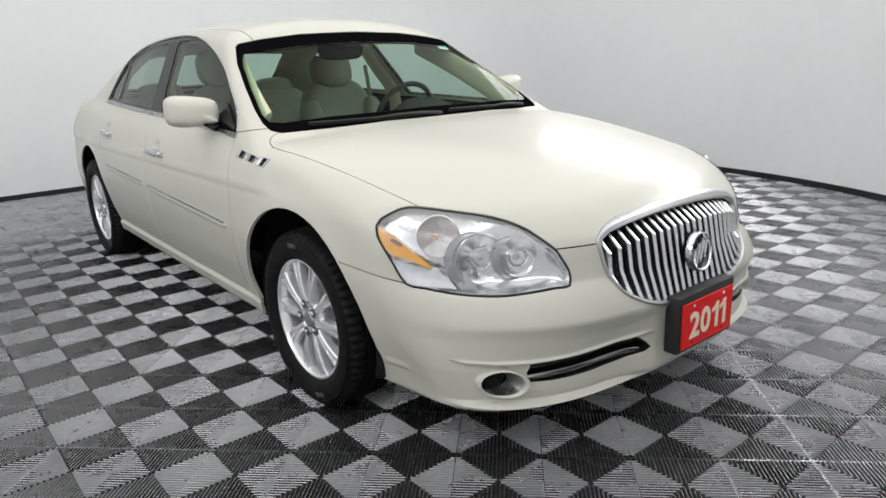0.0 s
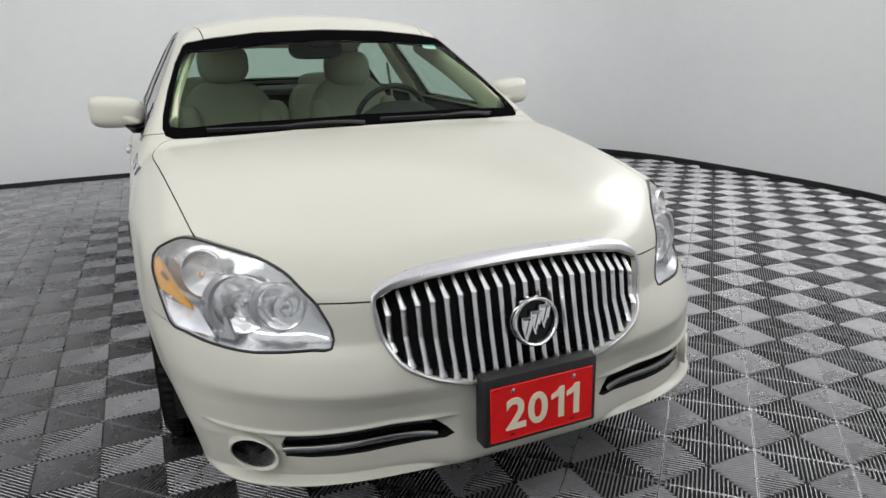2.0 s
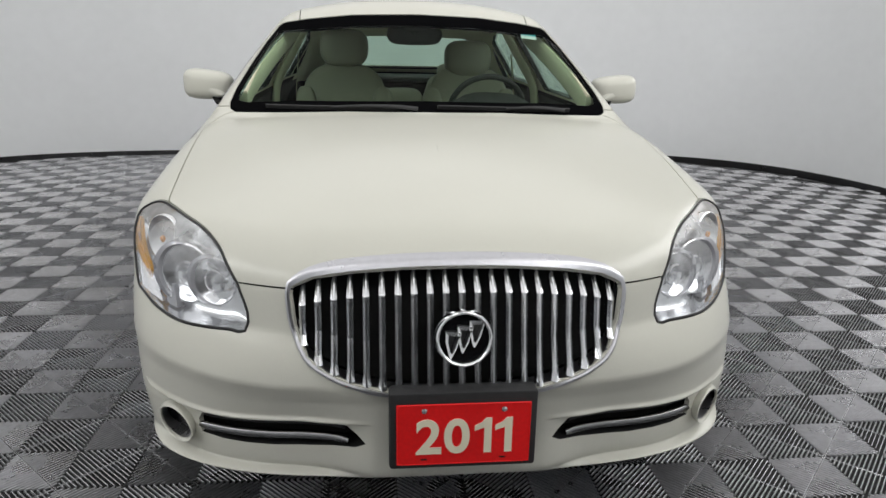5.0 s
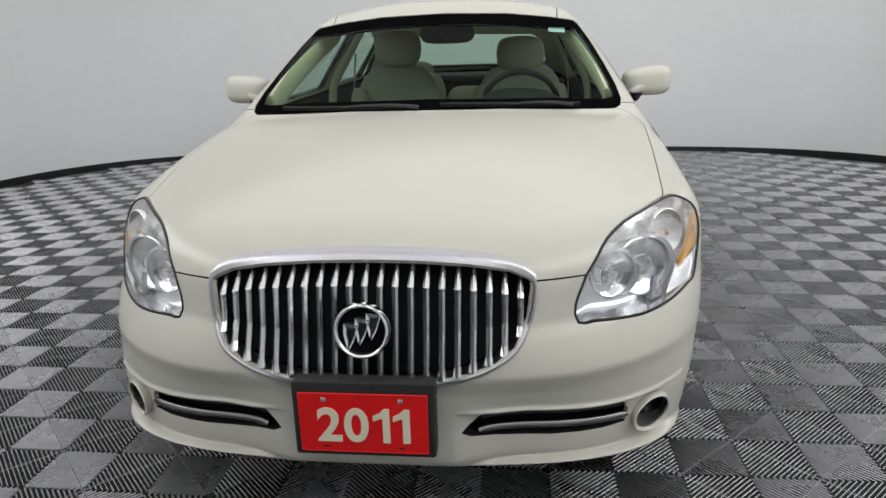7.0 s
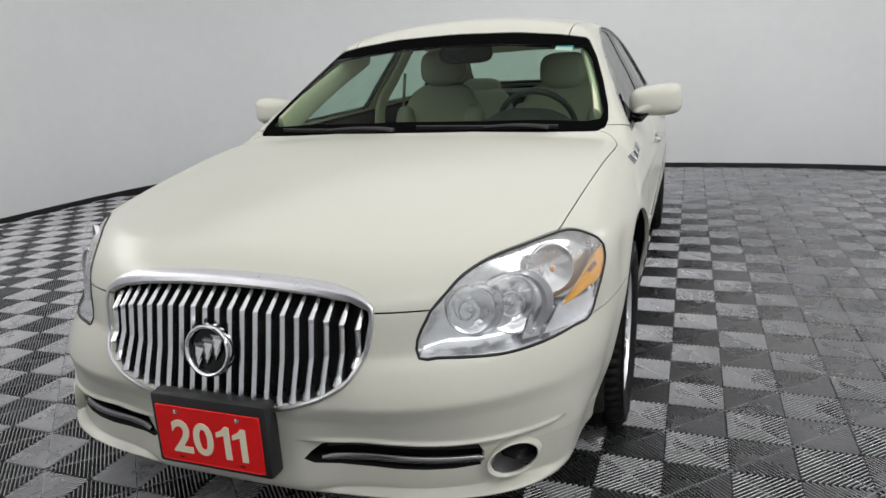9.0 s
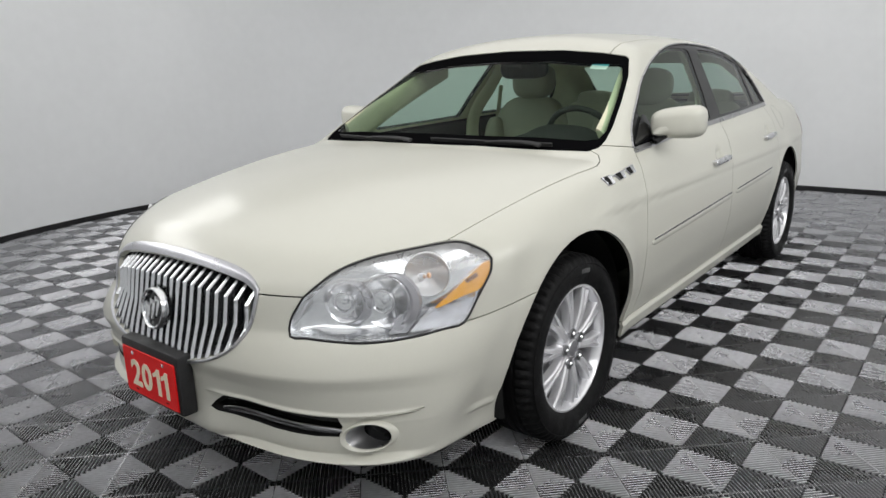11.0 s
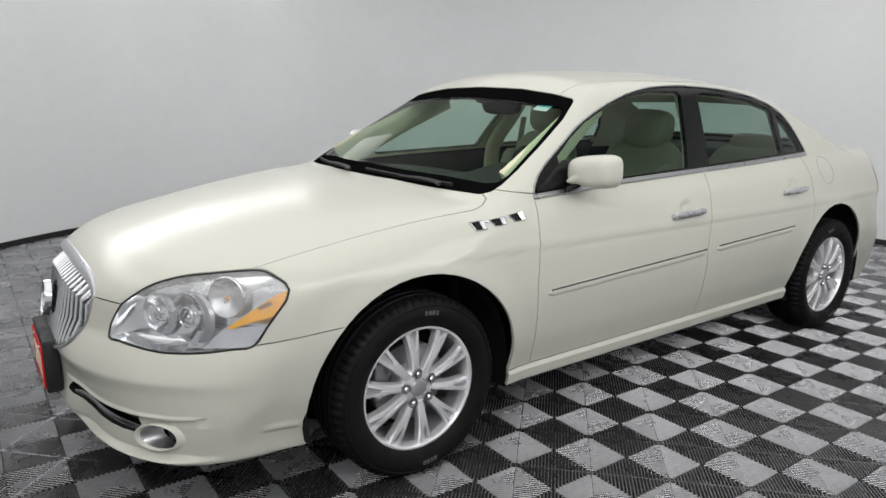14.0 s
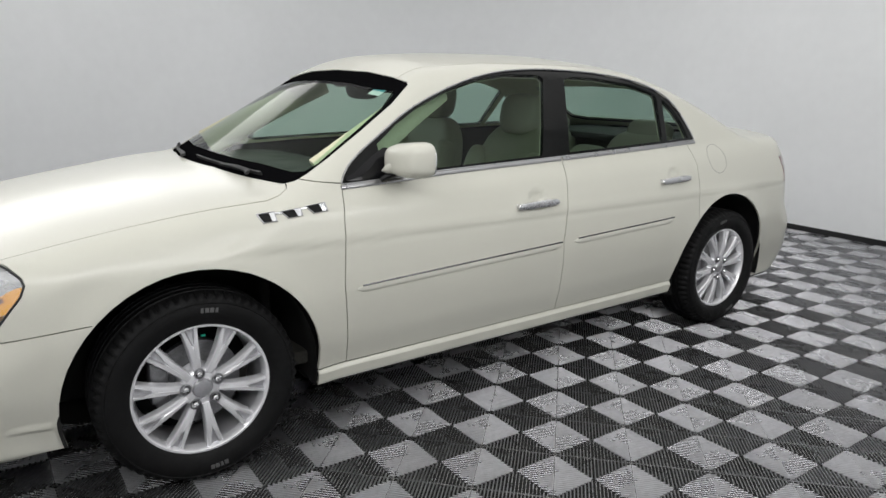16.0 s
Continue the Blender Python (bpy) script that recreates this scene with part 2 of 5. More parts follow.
def ring_wall(name, r0, r1, z0, z1, material, n=192, door=0):
    """A ring; door leaves that many steps open on either side of the front."""
    vs, fs = [], []
    shut = lambda i: not door or abs((i + 0.5) - 0.75 * n) > door
    for i in range(n):
        a = 2 * math.pi * i / n
        for r, z in ((r0, z0), (r0, z1), (r1, z1), (r1, z0)):
            vs.append((*wall_at(r, a), z))
    for i in range(n):
        j = (i + 1) % n
        if not shut(i):
            if shut(i - 1):
                fs.append((4 * i + 3, 4 * i + 2, 4 * i + 1, 4 * i))
            if shut(j):
                fs.append((4 * j, 4 * j + 1, 4 * j + 2, 4 * j + 3))
            continue
        for k in range(4):
            fs.append((4 * i + k, 4 * i + (k + 1) % 4, 4 * j + (k + 1) % 4, 4 * j + k))
    return link_mesh(name, vs, fs, material, smooth=False)


def disc(name, r, z, material, up=True, n=96):
    loop = [(ROOM_C[0] + r * math.cos(2 * math.pi * i / n), ROOM_C[1] + r * math.sin(2 * math.pi * i / n), z) for i in range(n)]
    return link_mesh(name, loop, [tuple(range(n)) if up else tuple(range(n))[::-1]], material)


# opening added at the unseen front, sized for what the grille mirrors
DOOR, DOOR_H = 4, 2.5
wall = ring_wall("wall_round", ROOM_R, ROOM_R + 0.15, -0.05, DOOR_H, M_WALL, door=DOOR)
upper = ring_wall("wall_round_upper", ROOM_R, ROOM_R + 0.15, DOOR_H, ROOM_H, M_WALL)
for ob in (wall, upper):
    for p in ob.data.polygons:
        p.use_smooth = abs(p.normal.z) < 0.5
    ob.data.set_sharp_from_angle(angle=radians(40))
tagged(upper, "upper part of the curved white-painted booth wall", "wall", kind="structure")
tagged(wall, "seamless curved white-painted booth wall, flatter at the back", "wall", kind="structure")
base = ring_wall("baseboard", ROOM_R - 0.014, ROOM_R - 0.002, -0.03, 0.05, M_BLACK, door=DOOR)
tagged(base, "thin black strip along the foot of the wall", "baseboard", kind="structure")
floor = disc("floor", 5.1, -0.0078, M_UNDER)
tagged(floor, "grey ribbed interlocking plastic tiles over a subfloor blackened for the shade between ribs", "floor", kind="structure")
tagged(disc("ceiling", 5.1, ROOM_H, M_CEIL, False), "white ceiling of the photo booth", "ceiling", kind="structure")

# added grey bay, out of view behind the opening, for darker chrome reflections
hx, y0, y1, hz = 2.4, ROOM_C[1] - ROOM_R + 0.15, -9.0, DOOR_H + 0.2
hall = link_mesh("wall_unseen_bay", [(x, y, z) for y in (y0, y1) for z in (-0.03, hz) for x in (-hx + ROOM_C[0], hx + ROOM_C[0])],
                 [(0, 1, 5, 4), (2, 6, 7, 3), (0, 4, 6, 2), (1, 3, 7, 5), (4, 5, 7, 6)], M_BAY)
tagged(hall, "added unseen grey bay that darkens what the chrome mirrors", "wall", kind="structure")

# ---- the car's skin: smooth intersections of its profiles ----


def curve(*pts):
    """A smooth monotone curve through (a, b) pairs, as a function of arrays."""
    xs, ys = np.array([p[0] for p in pts], float), np.array([p[1] for p in pts], float)
    d = np.diff(ys) / np.diff(xs)
    m = np.concatenate([[d[0]], np.where(d[:-1] * d[1:] > 0, 2 * d[:-1] * d[1:] / (d[:-1] + d[1:] + 1e-12), 0), [d[-1]]])

    def at(q):
        q = np.clip(q, xs[0], xs[-1])
        i = np.clip(np.searchsorted(xs, q) - 1, 0, len(xs) - 2)
        h = xs[i + 1] - xs[i]
        t = (q - xs[i]) / h
        return ((1 + 2 * t) * (1 - t) ** 2 * ys[i] + t * (1 - t) ** 2 * h * m[i] + t * t * (3 - 2 * t) * ys[i + 1] + t * t * (t - 1) * h * m[i + 1])

    return at


def smax(a, b, k):
    h = np.maximum(k - np.abs(a - b), 0) / k
    return np.maximum(a, b) + h * h * k * 0.25


def smin(a, b, k):
    return -smax(-a, -b, k)


AXLE_F, AXLE_R, HUB_Z = -1.468, 1.468, 0.338
side_z = curve((0.12, 0.815), (0.2, 0.845), (0.27, 0.858), (0.45, 0.911), (0.62, 0.932), (0.75, 0.925), (0.85, 0.9), (0.92, 0.878), (1.0, 0.846), (1.12, 0.79))
plan_y = curve((-2.6, 0.925), (-2.1, 0.955), (-1.6, 0.985), (-1.2, 1.0), (0.7, 1.0), (1.4, 0.975), (1.9, 0.94), (2.7, 0.88))
front_z = curve((0.1, -2.37), (0.2, -2.452), (0.24, -2.491), (0.28, -2.498), (0.36, -2.492), (0.44, -2.497), (0.47, -2.506), (0.492, -2.513), (0.515, -2.511), (0.56, -2.501), (0.6, -2.486), (0.7, -2.462), (0.8, -2.41), (0.95, -2.3))
rear_z = curve((0.1, 2.49), (0.25, 2.64), (0.35, 2.69), (0.5, 2.69), (0.57, 2.655), (0.65, 2.61), (0.85, 2.57), (1.0, 2.49), (1.1, 2.46))
top_y = curve((-2.6, 0.7), (-2.42, 0.79), (-2.3, 0.835), (-2.0, 0.903), (-1.6, 0.962), (-1.2, 1.0), (-0.6, 1.02), (1.2, 1.07), (1.9, 1.095), (2.3, 1.085), (2.7, 1.05))
fold_x = curve((0.0, 0.393), (0.35, 0.393), (0.45, 0.387), (0.55, 0.379), (0.66, 0.373), (0.72, 0.3725), (0.80, 0.379), (0.88, 0.387), (1.0, 0.389))
crown_y = curve((-2.5, 0.16), (-2.0, 0.115), (-1.1, 0.055), (1.5, 0.05), (2.5, 0.08))
roof_y = curve((-0.9, 1.382), (-0.5, 1.451), (0.0, 1.489), (0.35, 1.494), (0.8, 1.472), (1.3, 1.40), (2.2, 1.2))


def step(a, b, q):
    t = np.clip((q - a) / (b - a), 0, 1)
    return t * t * (3 - 2 * t)


def skin(x, y, z):
    """Below zero inside the car's outline."""
    x = np.abs(x)
    arch = np.hypot(y - AXLE_F, z - HUB_Z)
    arch2 = np.hypot(y - AXLE_R, z - HUB_Z)
    flare = 0.012 * np.exp(-(((arch - 0.42) / 0.06) ** 2)) + 0.01 * np.exp(-(((arch2 - 0.42) / 0.06) ** 2))
    # sill moulding stands out below the doors
    sill = 0.016 * (1 - step(0.292, 0.316, z - 0.012 * y)) * step(-1.12, -1.0, y) * (1 - step(1.08, 1.16, y))
    # scoop under the front bumper's lower fold
    fold = fold_x(x)
    near = step(0.2, 0.32, x) * (1 - step(-2.235, -2.185, y))
    inner = 1 - 0.75 * step(0.70, 0.80, x)
    scoop = 0.018 * (1 - step(fold - 0.005, fold, z)) * step(0.236, 0.256, z) * near * inner
    scoop = scoop - 0.008 * np.exp(-(((z - fold - 0.003) / 0.006) ** 2)) * (z > fold - 0.0005) * near
    # small crease in the bumper's side ahead of the wheel
    scoop = scoop - 0.005 * step(0.296, 0.310, z + 0.03 * (y + 2.0)) * (1 - step(0.310, 0.335, z + 0.03 * (y + 2.0))) * step(-2.04, -1.99, y) * (1 - step(-1.93, -1.9, y))
    # the bumper turns in below its shoulder, down to the fold
    scoop = scoop + 0.029 * np.clip((0.485 - z) / 0.11, 0, 1) ** 1.15 * step(0.236, 0.256, z) * (1 - step(-2.32, -2.12, y)) * step(0.18, 0.4, x)
    dish = 0.012 * (1 - step(0.015, 0.05, np.hypot((y + 0.012) * 0.8, z - 0.862))) + 0.012 * (1 - step(0.015, 0.05, np.hypot((y - 0.955) * 0.8, z - 0.902)))
    side = x - side_z(z) * plan_y(y) - flare - sill + scoop + dish
    low = np.clip((0.6 - z) / 0.25, 0, 1)
    bow = (0.554 - 0.05 * low) * (x / 0.93) ** (2.66 + 1.55 * low)
    front = (front_z(z) + bow - y) * 0.9 + scoop
    rear = (y - rear_z(z) + 0.6 * (x / 0.93) ** 3) * 0.9
    top = z - top_y(y) + crown_y(y) * (x / 0.9) ** 2
    body = smax(smax(smax(side, top, 0.09), smax(front, rear, 0.01), 0.085), 0.165 + 0.035 * (1 - step(-1.95, -1.6, y)) + 0.038 * (1 - step(-2.46, -2.12, y)) + (0.066 + 0.011 * y) * step(-1.12, -1.04, y) * (1 - step(1.05, 1.2, y)) - z, 0.035)
    glass = (z - 0.99 - (y + 1.24 - 0.165 * (x / 0.778) ** 2) * 0.567) * 0.87
    back = (z - 1.40 + (y - 1.22 + 0.12 * (x / 0.6) ** 2) * 0.46) * 0.9
    cant = (x - 0.862 + 0.565 * (z - 0.97) + 0.04 * np.clip(y - 0.6, 0, 2)) * 0.85
    roof = z - roof_y(y) + 0.072 * (x / 0.62) ** 2.3
    house = smax(smax(smax(smax(glass, roof, 0.03), back, 0.10), cant, 0.05), smax(side, 0.8 - z, 0.02), 0.03)
    house = smax(house, rear + 0.03, 0.02)
    return smin(body, house, 0.03)


def slope(p):
    """Outward normals of the skin."""
    e = 5e-4
    g = np.stack([skin(*(p + d).T) - skin(*(p - d).T) for d in np.eye(3) * e], 1)
    return g / (np.linalg.norm(g, axis=1, keepdims=True) + 1e-12)


def settle(p):
    """Points moved onto the skin."""
    for _ in range(3):
        n = slope(p)
        p = p - np.clip(skin(*p.T), -0.01, 0.01)[:, None] * n
    return p


def cast(o, d):
    lo, hi = np.zeros(len(o)), np.full(len(o), 2.2)
    for _ in range(34):
        mid = (lo + hi) / 2
        inside = skin(*(o + d * mid[:, None]).T) < 0
        lo, hi = np.where(inside, mid, lo), np.where(inside, hi, mid)
    return o + d * lo[:, None]


NF, NM, NR = 96, 165, 36
Y0, Y1 = -1.75, 1.9
stations = [(Y0, math.pi / 2 * (1 - i / NF)) for i in range(NF)] + [(Y0 + (Y1 - Y0) * i / NM, 0.0) for i in range(NM)] + [(Y1, -math.pi / 2 * i / NR) for i in range(NR + 1)]
origin, way = [], []
# rows of rays: a fan below, level rows over the lower bumper and sills, a fan above
rows_of = [(1.0, 0.0, radians(d)) for d in np.linspace(-90, -34, 22)]
rows_of += [(1 - k / 6, 0.226, radians(-34)) for k in range(1, 6)]
rows_of += [(0.0, z, 0.0) for z in np.linspace(0.226, 0.402, 57)]
rows_of += [(k / 7, 0.402, radians(-10)) for k in range(1, 7)]
rows_of += [(1.0, 0.0, radians(d)) for d in np.linspace(-10, 90, 92)]
NA = len(rows_of) - 1
for y0, al in stations:
    z0 = 0.58 + 0.12 * min(1, max(0, (y0 + 1.75) / 1.0))
    for share, level, ph in rows_of:
        # share 1 is a ray of the fan, share 0 a level one
        start = share * z0 + (1 - share) * level
        ph = ph if share == 1.0 else math.atan(share * math.tan(ph))
        origin.append((0, y0, start))
        way.append((math.cos(al) * math.cos(ph), -math.sin(al) * math.cos(ph), math.sin(ph)))
hull = cast(np.array(origin), np.array(way))

# the half shell as loops of vertices, each loop with the name of its panel
V = [tuple(p) for p in hull]
F, T = [], []


def corner(i, j):
    """The vertex of station i and row j; the fans of nose and tail share one vertex at their poles."""
    if j in (0, NA):
        i = min(max(i, NF), NF + NM)
    return i * (NA + 1) + j


for i in range(len(stations) - 1):
    for j in range(NA):
        F.append(list(dict.fromkeys(corner(*q) for q in ((i, j), (i + 1, j), (i + 1, j + 1), (i, j + 1)))))
        T.append("skin")

SIDE = lambda p: (p[1], p[2])
FRONT = lambda p: (p[0], p[2])
TOP = lambda p: (p[0], p[1])
CORNER = lambda p: (0.8 * p[0] + 0.6 * p[1], p[2])


def inside_poly(u, v, poly):
    hit = False
    for (a, b), (c, d) in zip(poly, poly[1:] + poly[:1]):
        if (b > v) != (d > v) and u < (c - a) * (v - b) / (d - b) + a:
            hit = not hit
    return hit


def cut(view, poly, where, tag, only=("skin",), exact=False):
    """Cut the outline poly, seen along view, into the shell where where(centre) holds; the loops inside take the name tag."""
    us, vs = [q[0] for q in poly], [q[1] for q in poly]
    u0, u1, v0, v1 = min(us) - 0.04, max(us) + 0.04, min(vs) - 0.04, max(vs) + 0.04
    todo, rest, rest_t = [], [], []
    for f, t in zip(F, T):
        p = V[f[0]]
        q = view(p)
        if t in only and u0 <= q[0] <= u1 and v0 <= q[1] <= v1 and where(p):
            todo.append((f, t))
        else:
            rest.append(f)
            rest_t.append(t)
    flat = {}
    for f, t in todo:
        for i in f:
            if i not in flat:
                flat[i] = view(V[i])
    for (a, b), (c, d) in zip(poly, poly[1:] + poly[:1]):
        nx, ny = d - b, a - c
        ln = math.hypot(nx, ny)
        if ln < 1e-6:
            continue
        nx, ny = nx / ln, ny / ln
        made, out = {}, []
        x0, x1, y0, y1 = min(a, c) - 1e-4, max(a, c) + 1e-4, min(b, d) - 1e-4, max(b, d) + 1e-4
        for f, t in todo:
            fu = [flat[i] for i in f]
            if not exact and (max(q[0] for q in fu) < x0 or min(q[0] for q in fu) > x1 or max(q[1] for q in fu) < y0 or min(q[1] for q in fu) > y1):
                out.append((f, t))
                continue
            s = [(q[0] - a) * nx + (q[1] - b) * ny for q in fu]
            if max(s) < 1e-5 or min(s) > -1e-5:
                out.append((f, t))
                continue
            one, two = [], []
            for k in range(len(f)):
                i, j = f[k], f[(k + 1) % len(f)]
                si, sj = s[k], s[(k + 1) % len(f)]
                if si >= -1e-5:
                    one.append(i)
                if si <= 1e-5:
                    two.append(i)
                if (si > 1e-5 and sj < -1e-5) or (si < -1e-5 and sj > 1e-5):
                    key = (min(i, j), max(i, j))
                    if key not in made:
                        r = si / (si - sj)
                        V.append(tuple(V[i][m] + r * (V[j][m] - V[i][m]) for m in range(3)))
                        made[key] = len(V) - 1
                        flat[made[key]] = view(V[-1])
                    one.append(made[key])
                    two.append(made[key])
            for g in (one, two):
                if len(g) > 2:
                    out.append((g, t))
        todo = out
    F[:], T[:] = rest, rest_t
    for f, t in todo:
        u = sum(flat[i][0] for i in f) / len(f)
        v = sum(flat[i][1] for i in f) / len(f)
        F.append(f)
        T.append(tag if inside_poly(u, v, poly) else t)


def smooth_loop(poly, d=0.02, sharp=()):
    """More points along a closed outline, on a smooth curve through its points."""
    pts = [np.array(p, float) for p in poly]
    n, out = len(pts), []
    for k in range(n):
        a, b, c, e = pts[k - 1], pts[k], pts[(k + 1) % n], pts[(k + 2) % n]
        m = max(1, round(float(np.linalg.norm(c - b)) / d))
        for i in range(m):
            t = i / m
            out.append(0.5 * (2 * b + (c - a) * t + (2 * a - 5 * b + 4 * c - e) * t * t + (3 * b - a - 3 * c + e) * t ** 3))
    return out


def strip(line, w):
    """The outline of a band of width w along a line."""
    left, right = [], []
    for k, (u, v) in enumerate(line):
        a, b = line[max(0, k - 1)], line[min(len(line) - 1, k + 1)]
        du, dv = b[0] - a[0], b[1] - a[1]
        ln = math.hypot(du, dv)
        left.append((u - dv / ln * w / 2, v + du / ln * w / 2))
        right.append((u + dv / ln * w / 2, v - du / ln * w / 2))
    return left + right[::-1]


def arc_poly(cu, cv, r, n=48):
    return [(cu + r * math.cos(2 * math.pi * k / n), cv + r * math.sin(2 * math.pi * k / n)) for k in range(n)]


def grown(poly, d):
    """An outline moved outwards by d (inwards below zero); counter-clockwise or not."""
    area = sum(a * e - c * b for (a, b), (c, e) in zip(poly, poly[1:] + poly[:1]))
    sg = 1 if area > 0 else -1
    out = []
    for k, (u, v) in enumerate(poly):
        a, b = poly[k - 1], poly[(k + 1) % len(poly)]
        du, dv = b[0] - a[0], b[1] - a[1]
        ln = math.hypot(du, dv) + 1e-9
        out.append((u + sg * dv / ln * d, v - sg * du / ln * d))
    return out


on_side = lambda p: p[0] > 0.45
# wheel openings
cut(SIDE, arc_poly(AXLE_F, HUB_Z, 0.423), lambda p: p[0] > 0.6, "void")
cut(SIDE, arc_poly(AXLE_R - 0.02, HUB_Z, 0.435), lambda p: p[0] > 0.6, "void")
cut(SIDE, [(-1.868, 0.1), (-1.045, 0.1), (-1.045, 0.34), (-1.882, 0.34)], lambda p: p[0] > 0.6, "void")
cut(SIDE, [(1.018, 0.1), (1.87, 0.1), (1.877, 0.34), (1.015, 0.34)], lambda p: p[0] > 0.6, "void")
# windscreen with its black border
WS = [(-0.05, 1.002), (0.3, 1.0), (0.55, 0.99), (0.74, 0.984), (0.768, 0.995), (0.775, 1.02), (0.764, 1.07), (0.728, 1.16), (0.68, 1.26), (0.632, 1.335), (0.612, 1.348), (0.5, 1.367), (0.3, 1.388), (-0.05, 1.398)]
WS_IN = [(-0.05, 1.042), (0.5, 1.034), (0.70, 1.022), (0.744, 1.028), (0.751, 1.055), (0.711, 1.16), (0.664, 1.26), (0.630, 1.306), (0.607, 1.314), (0.5, 1.318), (0.3, 1.338), (-0.05, 1.347)]
ahead = lambda p: -1.4 < p[1] < -0.25 and p[2] > 0.95
cut(FRONT, WS, ahead, "frit")
cut(FRONT, WS_IN, ahead, "windscreen", ("frit",))
# rear window
cut(FRONT, [(-0.05, 1.12), (0.5, 1.12), (0.585, 1.135), (0.565, 1.2), (0.5, 1.33), (0.46, 1.355), (-0.05, 1.37)], lambda p: p[1] > 1.15, "rear_window")
# side windows
DLO = [(-0.922, 0.988), (-0.912, 0.9825), (-0.654, 0.995), (-0.418, 1.008), (0.227, 1.03), (1.222, 1.0665), (1.232, 1.074), (1.21, 1.15), (1.18, 1.215), (1.13, 1.275), (1.03, 1.33), (0.85, 1.376), (0.6, 1.404), (0.335, 1.414), (0.15, 1.411), (-0.02, 1.397), (-0.19, 1.366), (-0.365, 1.314), (-0.552, 1.24), (-0.686, 1.167), (-0.808, 1.095), (-0.884, 1.04)]
GLASS_F = [(-0.66, 1.012), (-0.38, 1.022), (0.085, 1.04), (0.10, 1.06), (0.236, 1.372), (0.218, 1.39), (0.02, 1.391), (-0.138, 1.369), (-0.33, 1.317), (-0.512, 1.247), (-0.632, 1.185), (-0.735, 1.117), (-0.735, 1.05)]
GLASS_R = [(0.262, 1.047), (0.95, 1.072), (0.965, 1.085), (1.03, 1.292), (1.02, 1.308), (0.85, 1.354), (0.6, 1.381), (0.42, 1.386), (0.372, 1.374), (0.265, 1.06)]
GLASS_Q = [(1.005, 1.074), (1.19, 1.08), (1.175, 1.16), (1.14, 1.225), (1.085, 1.275), (1.07, 1.27), (1.0, 1.08)]
cut(SIDE, DLO, on_side, "frame")
for name, poly in (("glass_front", GLASS_F), ("glass_rear", GLASS_R), ("glass_quarter", GLASS_Q)):
    cut(SIDE, poly, on_side, name, ("frame",))
# tail lamp
cut(SIDE, [(2.10, 0.79), (2.8, 0.79), (2.8, 0.945), (2.075, 0.945)], lambda p: p[1] > 1.9 and p[0] > 0.3, "tail")
# headlamp
LAMP = [(0.5 * 0.8 - 0.6 * 2.386, 0.592), (-1.03, 0.634), (-1.006, 0.675), (-0.994, 0.694), (-0.948, 0.730), (-0.896, 0.762), (-0.817, 0.787), (-0.72, 0.802), (-0.6, 0.815), (-0.552, 0.8135), (-0.516, 0.801), (-0.482, 0.783), (-0.468, 0.765), (-0.47, 0.737), (-0.49, 0.7), (-0.515, 0.658), (-0.55, 0.602), (-0.605, 0.593), (-0.68, 0.582), (-0.755, 0.576), (-0.832, 0.575), (-0.91, 0.581), (-0.99, 0.589)]
near_lamp = lambda p: p[1] < -1.8 and p[0] > 0.4
LAMP = [tuple(q) for q in smooth_loop(LAMP)]
cut(CORNER, grown(LAMP, 0.004), near_lamp, "void")
cut(CORNER, LAMP, near_lamp, "lamp", ("void",))
AMBER = [(-0.632, 0.650), (-0.565, 0.705), (-0.51, 0.747), (-0.478, 0.762), (-0.476, 0.735), (-0.503, 0.69), (-0.55, 0.676)]
# grille
GRILLE = [(-0.05, 0.757), (0.13, 0.754), (0.25, 0.744), (0.34, 0.728), (0.386, 0.706), (0.39, 0.69), (0.38, 0.62), (0.350, 0.560), (0.306, 0.530), (0.25, 0.507), (0.15, 0.482), (-0.05, 0.468)]
at_nose = lambda p: p[1] < -2.2
cut(FRONT, GRILLE, at_nose, "void")
# lower intake and fog lamp pocket
FOLD = [(u, float(fold_x(np.array([u]))[0])) for u in (0.16, 0.35, 0.4, 0.45, 0.5, 0.55, 0.6, 0.66, 0.72, 0.76, 0.80, 0.84, 0.88, 0.93)]
cut(FRONT, [(u, v + 0.0008) for u, v in FOLD] + [(u, v - 0.0058) for u, v in FOLD[::-1]], lambda p: p[1] < -2.0, "skin", exact=True)
INTAKE = [(0.222, 0.342), (0.240, 0.362), (0.265, 0.3805), (0.34, 0.3855), (0.38, 0.3845), (0.46, 0.3785), (0.54, 0.372), (0.62, 0.367), (0.636, 0.34), (0.628, 0.309), (0.57, 0.307), (0.51, 0.308), (0.44, 0.310), (0.38, 0.314), (0.30, 0.322), (0.245, 0.330)]
cut(FRONT, INTAKE, lambda p: p[1] < -2.1, "void")
# thin slot cut along the fold, a dark line for the crease's shadow
cut(FRONT, strip([(0.715, 0.3755), (0.76, 0.3785), (0.79, 0.3815), (0.806, 0.3845)], 0.0034), lambda p: p[1] < -2.05, "gap")
FOG, FOG_Y = (0.702, 0.313), -2.315
cut(FRONT, [(FOG[0] + 0.056 * math.cos(k * math.pi / 16), FOG[1] + 0.046 * math.sin(k * math.pi / 16)) for k in range(32)], lambda p: p[1] < -2.1, "void")
